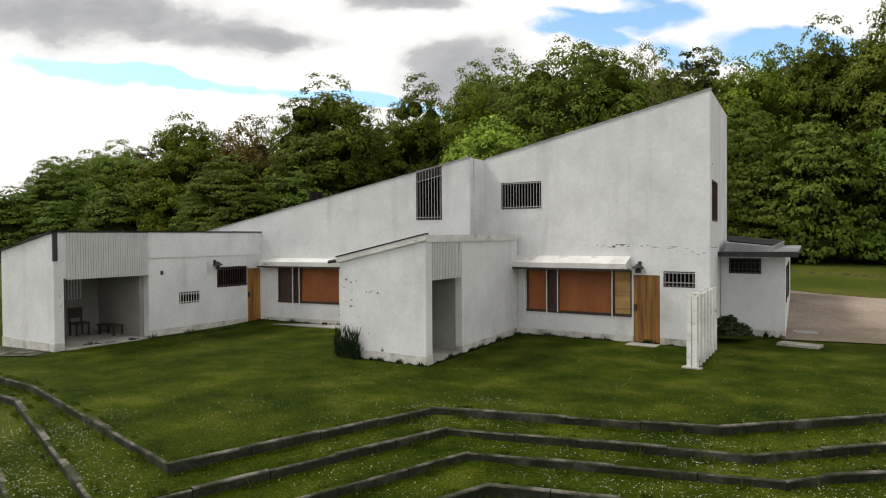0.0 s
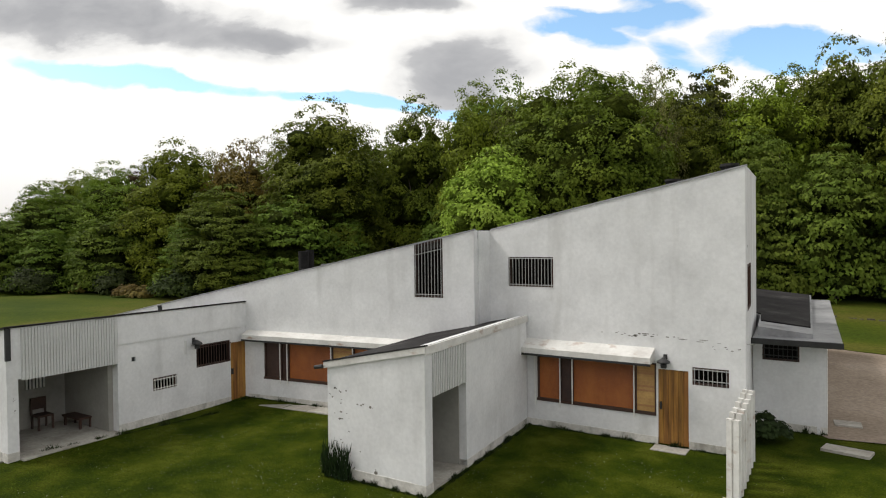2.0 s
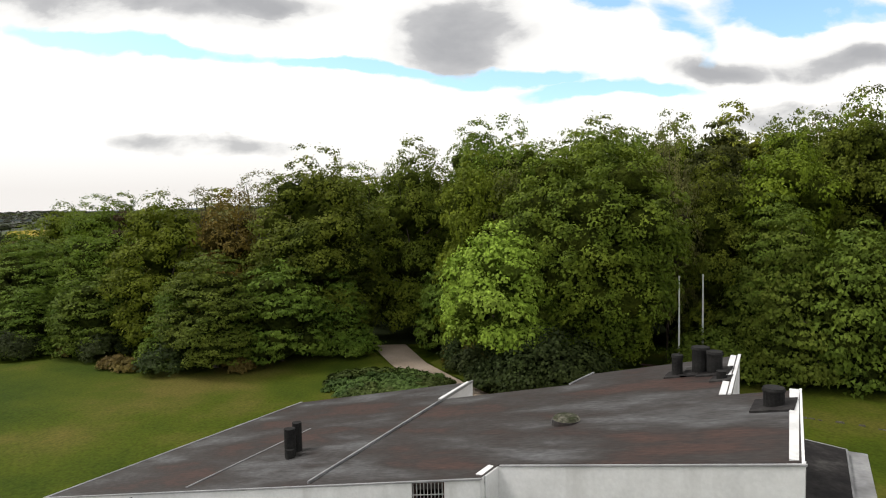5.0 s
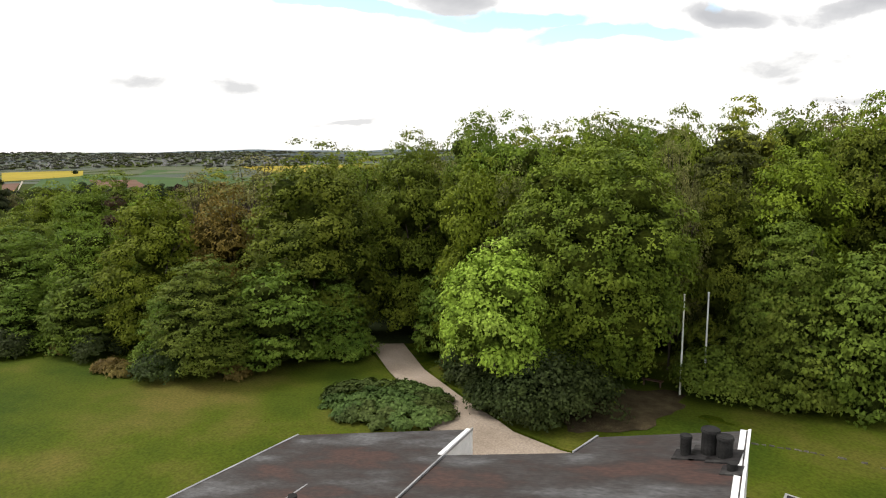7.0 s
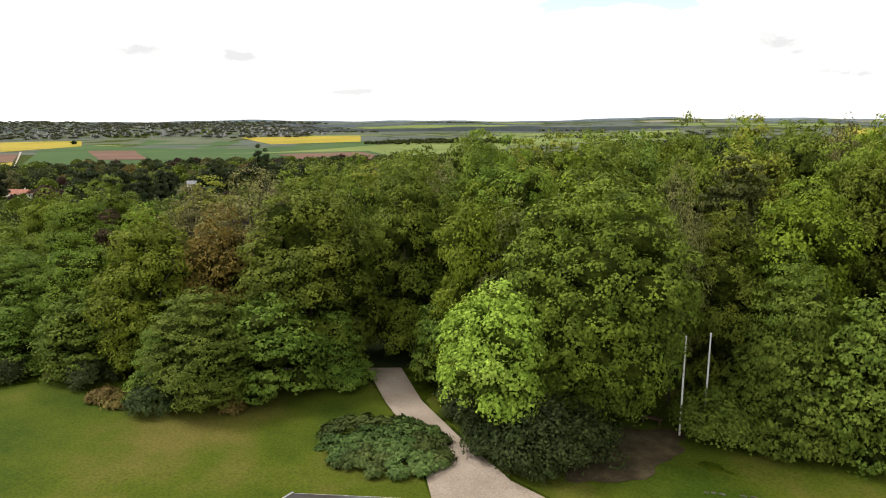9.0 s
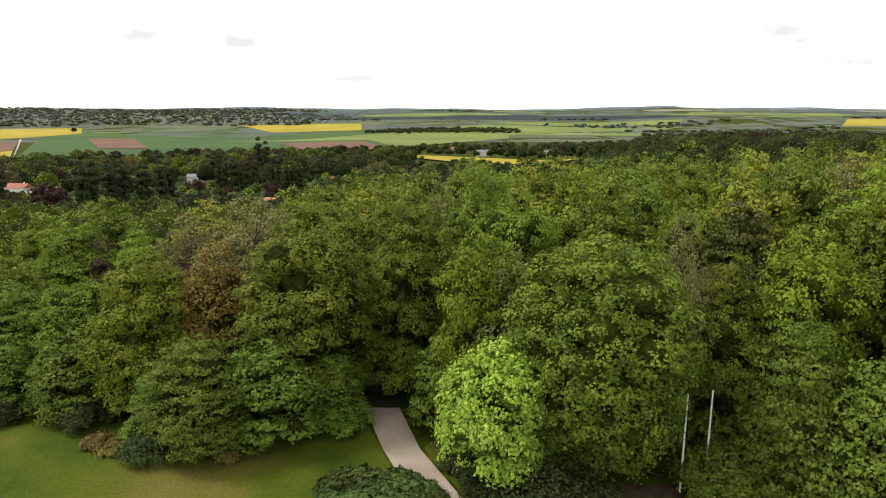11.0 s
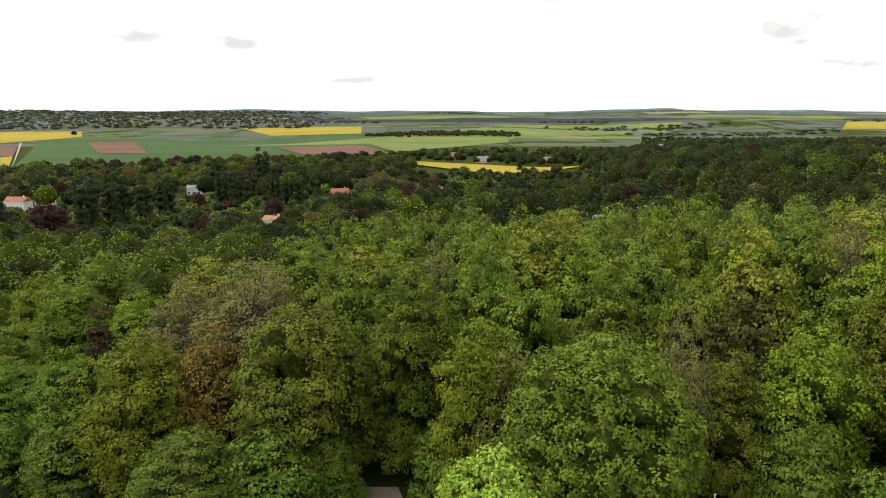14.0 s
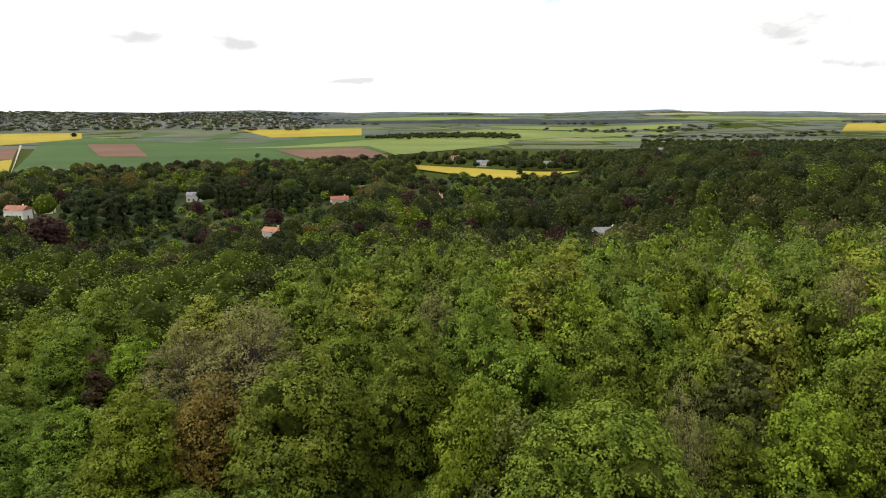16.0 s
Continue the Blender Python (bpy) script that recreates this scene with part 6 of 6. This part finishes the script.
def gardens(d, s):
    if open_field(d, s) or d < wood_end(s / d) + 8:
        return False
    h = rng.uniform(8, 12) if rng.random() < 0.6 else rng.uniform(11, 17)
    if -0.06 < s / d < 0.26 and 400 < d < 640:
        h *= 0.65
    if d < 255:
        h = rng.uniform(6, 11) if not (-0.6 < s / d < -0.36 and d > 195) else rng.uniform(3, 5)
    elif d < 335 and s / d < -0.36:
        h = rng.uniform(4, 7)
    elif d < 400 and -0.4 < s / d < -0.18:
        h = rng.uniform(4, 8)
    kind = mix_kind(rng.random() if s / d < 0.08 else rng.uniform(0.17, 0.93)) if d > 165 else ("oak_leaf", "oak_leaf", "spring_leaf", "beech_leaf", "far_leaf")[int(rng.integers(5))]
    far_tree(d, s, h, h * rng.uniform(0.38, 0.58), kind, 420 if d < 200 else 300 if d < 260 else 200 if d < 330 else 110 if d < 480 else 60, 0.26 if d < 200 else 0.34 if d < 260 else 0.5 if d < 480 else 0.75)
    return True


def slopes(d, s):
    if open_field(d, s) or not (s / d > 0.25 or d < 1150):
        return False
    far_tree(d, s, rng.uniform(9, 14), rng.uniform(6, 9), "far_leaf" if rng.random() < 0.75 else "dark_leaf", 14, 1.6, 7, 3)
    return True


def belts(d, s):
    if d > 3500 and s / d > 0.05 or open_field(d, s):
        return False
    belt = math.sin(d / 95 + 1.7 * math.sin(s / 420)) + 0.6 * math.sin(s / 260 + d / 700)
    if belt < 0.75 and not (s / d < -0.18 and d > 2600):
        return False
    far_tree(d, s, rng.uniform(9, 15), rng.uniform(10, 20), "hazy_wood" if rng.random() < 0.75 else "far_leaf", 8, 4.0, 7, 3)
    return True


woodland(5200, 106, 330, -0.85, 0.85, 7.4, deep_wood)
woodland(6500, 66, 300, -0.82, 0.82, 5.2, gardens)
woodland(9000, 300, 800, -0.82, 0.82, 8.4, gardens)
woodland(5000, 800, 2000, -0.75, 0.75, 11, slopes)
woodland(4200, 2000, 4700, -0.75, 0.75, 22, belts)
for d, s0, s1 in ((2020, -230, 240), (2080, -200, 245), (2140, -160, 240), (2200, -100, 220)):
    for s in np.arange(s0, s1, 11):
        far_tree(d + rng.uniform(-30, 60), s, rng.uniform(10, 16), 9, "far_leaf", 14, 2.0, 7, 3)
far_tree(2230, -1225, 20, 12, "dark_leaf", 30, 2.0)
for mat, rows in wood_sets.items():
    if rows:
        me = quads("distant_woods", far_leaves(rows, 300), mat, 3)
        thing("distant_woods", me, None, "distant mixed woods and garden trees in the valley", "woods", kind="stuff")
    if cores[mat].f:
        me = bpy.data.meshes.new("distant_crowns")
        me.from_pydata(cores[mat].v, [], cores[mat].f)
        # distant crowns take the darkened copy too, shade painted between their leaves
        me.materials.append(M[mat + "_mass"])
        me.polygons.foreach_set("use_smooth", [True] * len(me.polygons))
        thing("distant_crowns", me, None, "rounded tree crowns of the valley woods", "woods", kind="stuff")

# poplars and dark conifers that stand out
pop = make_tree("poplar_tree", "tall dark columnar poplar in the valley", 61, 0.6, 20.0, 2.4, 22, 6, 16, 0.55, "poplar_leaf", 0.6, 0.95, COLUMN, group="valley poplars", limbs=3)
fir = make_tree("fir_tree", "dark pointed conifer in the valley", 62, 0.8, 15.0, 2.8, 20, 5, 16, 0.6, "dark_leaf", 0.6, 0.9, CONE, group="valley conifers", limbs=3)
purple = make_tree("copper_beech", "dark purple copper beech in a valley garden", 63, 0.8, 14.0, 6.0, 30, 7, 22, 0.5, "copper_leaf", 0.8, 1.3, ROUND, group="valley copper beeches", limbs=3)


def stand(proto, d, s, h, r):
    x, y = ds(d, s)
    put_tree(proto, x, y, land1(x, y) + h, r)


for k in range(8):
    stand(pop, 250 + 8.4 * k + rng.uniform(-3, 3), -133 + 1.3 * k + rng.uniform(-1, 1), rng.uniform(18.0, 21.0), rng.uniform(1.9, 2.4))
for k in range(13):
    if k not in (6, 7):
        stand(pop, 360 + rng.uniform(-3, 3), -119 + 3.6 * k, rng.uniform(16.5, 19.5), rng.uniform(1.5, 1.9))
for d, s, h, r in ((468, -127, 29, 2.6), (472, -123, 26, 2.3), (204, -133, 19, 2.3), (207, -138, 17, 2.2), (345, -179, 18, 3.4), (415, -217, 18, 2.2), (330, -160, 16, 2.6), (470, -160, 16, 3.0)):
    stand(pop, d, s, h, r)
for d, s, h in ((357, -18, 13), (346, -10, 13), (396, -47, 13), (313, -52, 12), (463, 76, 14), (463, 82, 15), (661, 77, 15), (530, -25, 14), (530, -16, 13), (420, 30, 13), (380, -70, 13)):
    stand(fir, d, s, h, 2.7)
for d, s, h, r in ((236, -137, 12, 6.0), (352, -128, 9, 4.0), (290, -72, 11, 4.2), (560, 95, 10, 4.0)):
    stand(purple, d, s, h, r)


def cottage(x, y, w, d, h, roof_h, turn, wall_mat, roof_mat, label):
    """A small gabled house with windows and a door."""
    c = tagged(new("cottage"), label, "house", "valley houses")
    part("wall", Geo().box(-w / 2, w / 2, -d / 2, d / 2, -1, h), wall_mat, c)
    g = Geo()
    o = 0.35
    g.hexa([(-w / 2 - o, -d / 2 - o, h), (w / 2 + o, -d / 2 - o, h), (w / 2 + o, d / 2 + o, h), (-w / 2 - o, d / 2 + o, h),
            (-w / 2 - o, -0.1, h + roof_h), (w / 2 + o, -0.1, h + roof_h), (w / 2 + o, 0.1, h + roof_h), (-w / 2 - o, 0.1, h + roof_h)])
    r = part("roof", g, roof_mat, c)
    part("chimney", Geo().box(w * 0.28, w * 0.28 + 0.6, -0.3, 0.3, h + roof_h * 0.5, h + roof_h + 0.7), "render", r)
    n = max(2, round(w / 3.2))
    for i in range(n):
        u = -w / 2 + w * (i + 0.5) / n
        wi = part("window", Geo().box(u - 0.55, u + 0.55, -d / 2 - 0.03, -d / 2 + 0.02, 1.0, 2.2), "glass", c)
        part("frame", Geo().box(u - 0.62, u + 0.62, -d / 2 - 0.05, -d / 2 - 0.03, 0.9, 1.0), "pole", wi)
    part("door", Geo().box(w / 2 - 0.03, w / 2 + 0.03, -0.5, 0.5, -0.2, 2.0), "darkwood", c)
    c.matrix_world = Matrix.Translation((x, y, land1(x, y))) @ Matrix.Rotation(turn, 4, "Z")
    return c


M["slate"] = material("grey_slate", [(0.3, (0.10, 0.10, 0.11)), (0.7, (0.18, 0.18, 0.19))], 0.8, 0.4, 4, 0.2, 0, vary=0.2)
M["white_render"] = material("white_house_render", [(0.3, (0.62, 0.60, 0.56)), (0.7, (0.72, 0.70, 0.66))], 0.9, 0.3, 4, 0.06, 0, vary=0.1)
for d, s, w, h, rf, wl, lab in HOUSES:
    x, y = ds(d, s)
    cottage(x, y, w, w * 0.6, h, w * 0.2, rng.uniform(0.2, 0.9), wl, rf, lab)
town, town_roofs = Geo(), Geo()
for _ in range(240):
    d, r = rng.uniform(2650, 3700), rng.uniform(-0.66, -0.16)
    x, y = ds(d, d * r)
    w, z, h = rng.uniform(5, 9), land1(x, y), rng.uniform(5, 9)
    town.box(x - w * 0.6, x + w * 0.6, y - w / 3, y + w / 3, z - 1, z + h)
    town_roofs.hexa([(x - w * 0.65, y - w * 0.4, z + h), (x + w * 0.65, y - w * 0.4, z + h), (x + w * 0.65, y + w * 0.4, z + h), (x - w * 0.65, y + w * 0.4, z + h),
                     (x - w * 0.65, y - 0.1, z + h * 1.5), (x + w * 0.65, y - 0.1, z + h * 1.5), (x + w * 0.65, y + 0.1, z + h * 1.5), (x - w * 0.65, y + 0.1, z + h * 1.5)])
M["town_wall"] = material("town_stone", [(0.3, (0.20, 0.195, 0.18)), (0.7, (0.27, 0.26, 0.24))], 0.9, 0.02, 0.2, 0.2, 0, island=0.3)
thing("distant_town", town, "town_wall", "stone houses of a distant town among trees", "town", kind="stuff")
thing("distant_roofs", town_roofs, "slate", "grey roofs of a distant town", "town", kind="stuff")

# low wooded hills on the horizon; haze is painted in, paler and bluer with distance
for k, (d, z, rough, haze_tint, lab) in enumerate(((3500, -16, 7, (0.12, 0.14, 0.14), "wooded rise far off, grey-green with painted haze"), (4150, -3, 8, (0.19, 0.22, 0.24), "hills near the horizon, blue-grey with painted haze"), (4780, 22, 9, (0.30, 0.36, 0.41), "hills on the horizon, pale blue with painted haze"))):
    M["hill_%d" % k] = material("far_hill_haze", [(0.3, tuple(0.85 * c for c in haze_tint)), (0.7, tuple(1.12 * c for c in haze_tint))], 1.0, 0.006, 0.03, 0.15, 0)
    g = Geo()
    n = 180
    for i in range(n + 1):
        r = -0.72 + 1.44 * i / n
        x, y = ds(d, d * r)
        top = z + rough * (0.6 * math.sin(9 * r + 2.1 * k) + 0.5 * math.sin(23 * r + k) + 0.25 * math.sin(61 * r + 3 * k)) + (13 if k == 2 and 0.24 < r < 0.37 else 0) * min(1.0, (r - 0.24) * 12, (0.37 - r) * 40)
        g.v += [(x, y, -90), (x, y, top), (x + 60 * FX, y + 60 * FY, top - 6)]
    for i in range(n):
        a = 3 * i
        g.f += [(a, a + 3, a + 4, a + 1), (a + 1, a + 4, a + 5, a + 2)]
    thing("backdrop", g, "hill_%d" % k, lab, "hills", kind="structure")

# weeds along the feet of the walls
def weeds(lines, seed):
    r = np.random.default_rng(seed)
    out = []
    for (x0, y0), (x1, y1), n, h in lines:
        t = np.sort(r.random(n))
        t = t + 0.02 * np.sin(t * 40)
        wild = np.clip(0.4 + 0.9 * np.sin(t * 17 + seed) * np.sin(t * 41), 0.12, 1.3)
        x, y = x0 + (x1 - x0) * t, y0 + (y1 - y0) * t
        a, hh = r.random(n) * 6.283, h * wild * r.uniform(0.4, 1.2, n)
        w = 0.008 + 0.012 * r.random(n)
        off = r.random(n) * 0.1
        nx, ny = (y1 - y0), -(x1 - x0)
        q = math.hypot(nx, ny)
        x, y = x + nx / q * off, y + ny / q * off
        p = np.stack([x, y, land(x, y) + 0 * x], 1)
        e = np.stack([np.cos(a) * w, np.sin(a) * w, 0 * a], 1)
        tip = p + np.stack([r.normal(size=n) * hh * 0.4, r.normal(size=n) * hh * 0.4, hh], 1)
        out.append(np.stack([p - e, p + e, tip], 1))
    return np.concatenate(out)


fringe = []
for k, line in enumerate(KERBS):
    for (x0, y0), (x1, y1) in zip(line[:-1], line[1:]):
        if -19.5 < x0 and x1 < 6.5:
            n = int(math.hypot(x1 - x0, y1 - y0) * 170)
            q = math.hypot(x1 - x0, y1 - y0)
            nx, ny = (y1 - y0) / q * 0.06, -(x1 - x0) / q * 0.06
            fringe.append(((x0 + nx, y0 + ny), (x1 + nx, y1 + ny), n, 0.16))
            fringe.append(((x1 - nx, y1 - ny), (x0 - nx, y0 - ny), n, 0.055))
thing("grass_fringe", quads("grass_fringe", weeds(fringe, 9), "blade", 3), None, "longer grass along the kerbs", "grass", kind="stuff")
thing("weeds", quads("weeds", weeds([((-10.98, 11.83), (-8.12, 11.83), 900, 0.13), ((-8.11, 11.9), (-8.6, 18.0), 1500, 0.14), ((-8.7, 18.12), (-2.6, 18.12), 1800, 0.13),
      ((-20.0, 11.1), (-18.4, 15.9), 700, 0.16), ((-2.84, 21.25), (-0.98, 21.25), 500, 0.2), ((-18.5, 15.9), (-11.5, 16.9), 900, 0.14), ((-19.0, 8.1), (-18.0, 14.0), 1200, 0.15)], 5), "ivy_leaf", 3), None,
      "dark weeds along the feet of the white walls", "weeds", kind="stuff")


# ---------------- grass and flowers near the steps ----------------
def blades(count, x0, x1, y0, y1, h, seed):
    r = np.random.default_rng(seed)
    x, y = r.uniform(x0, x1, count), r.uniform(y0, y1, count)
    z = land(x, y)
    a = r.random(count) * 6.283
    hh = h * r.uniform(0.5, 1.5, count)
    w = 0.008 + 0.006 * r.random(count)
    lx, ly = r.normal(size=count) * hh * 0.9, r.normal(size=count) * hh * 0.9
    c, s = np.cos(a) * w, np.sin(a) * w
    p = np.stack([x, y, z], 1)
    q = np.stack([x + lx, y + ly, z + hh], 1)
    e = np.stack([c, s, 0 * c], 1)
    return np.stack([p - e, p + e, q], 1)


thing("grass_tufts", quads("grass_tufts", np.concatenate([blades(40000, -18.5, 3.5, 1.5, 12.0, 0.02, 91), blades(16000, -18.5, 3.5, 9, 18, 0.014, 92)]), "blade", 3), None,
      "short lawn grass blades", "grass", kind="stuff")
r = np.random.default_rng(95)
patches = []
for _ in range(110):
    cx = r.uniform(-16, 3)
    patches.append((cx, float(kerb_y(KERBS[int(r.integers(4))], cx)) + r.uniform(-0.9, 0.7), r.uniform(0.3, 1.1), int(r.integers(20, 80))))
for _ in range(150):
    patches.append((r.uniform(-18, 4), r.uniform(5.5, 16.5), r.uniform(0.4, 1.6), int(r.integers(4, 22))))
pts = []
for cx, cy, rad, n in patches:
    x, y = cx + r.normal(size=n) * rad, cy + r.normal(size=n) * rad * 0.5
    z = land(x, y) + r.uniform(0.03, 0.09, n)
    s = r.uniform(0.006, 0.013, n)
    o = np.zeros(n)
    pts.append(np.stack([np.stack([x - s, y, z], 1), np.stack([x, y - s, z + 0.004], 1), np.stack([x + s, y, z], 1), np.stack([x, y + s, z + 0.004], 1)], 1))
thing("daisies", quads("daisies", np.concatenate(pts), "daisy"), None, "scattered white daisies in the lawn", "flowers", kind="stuff")
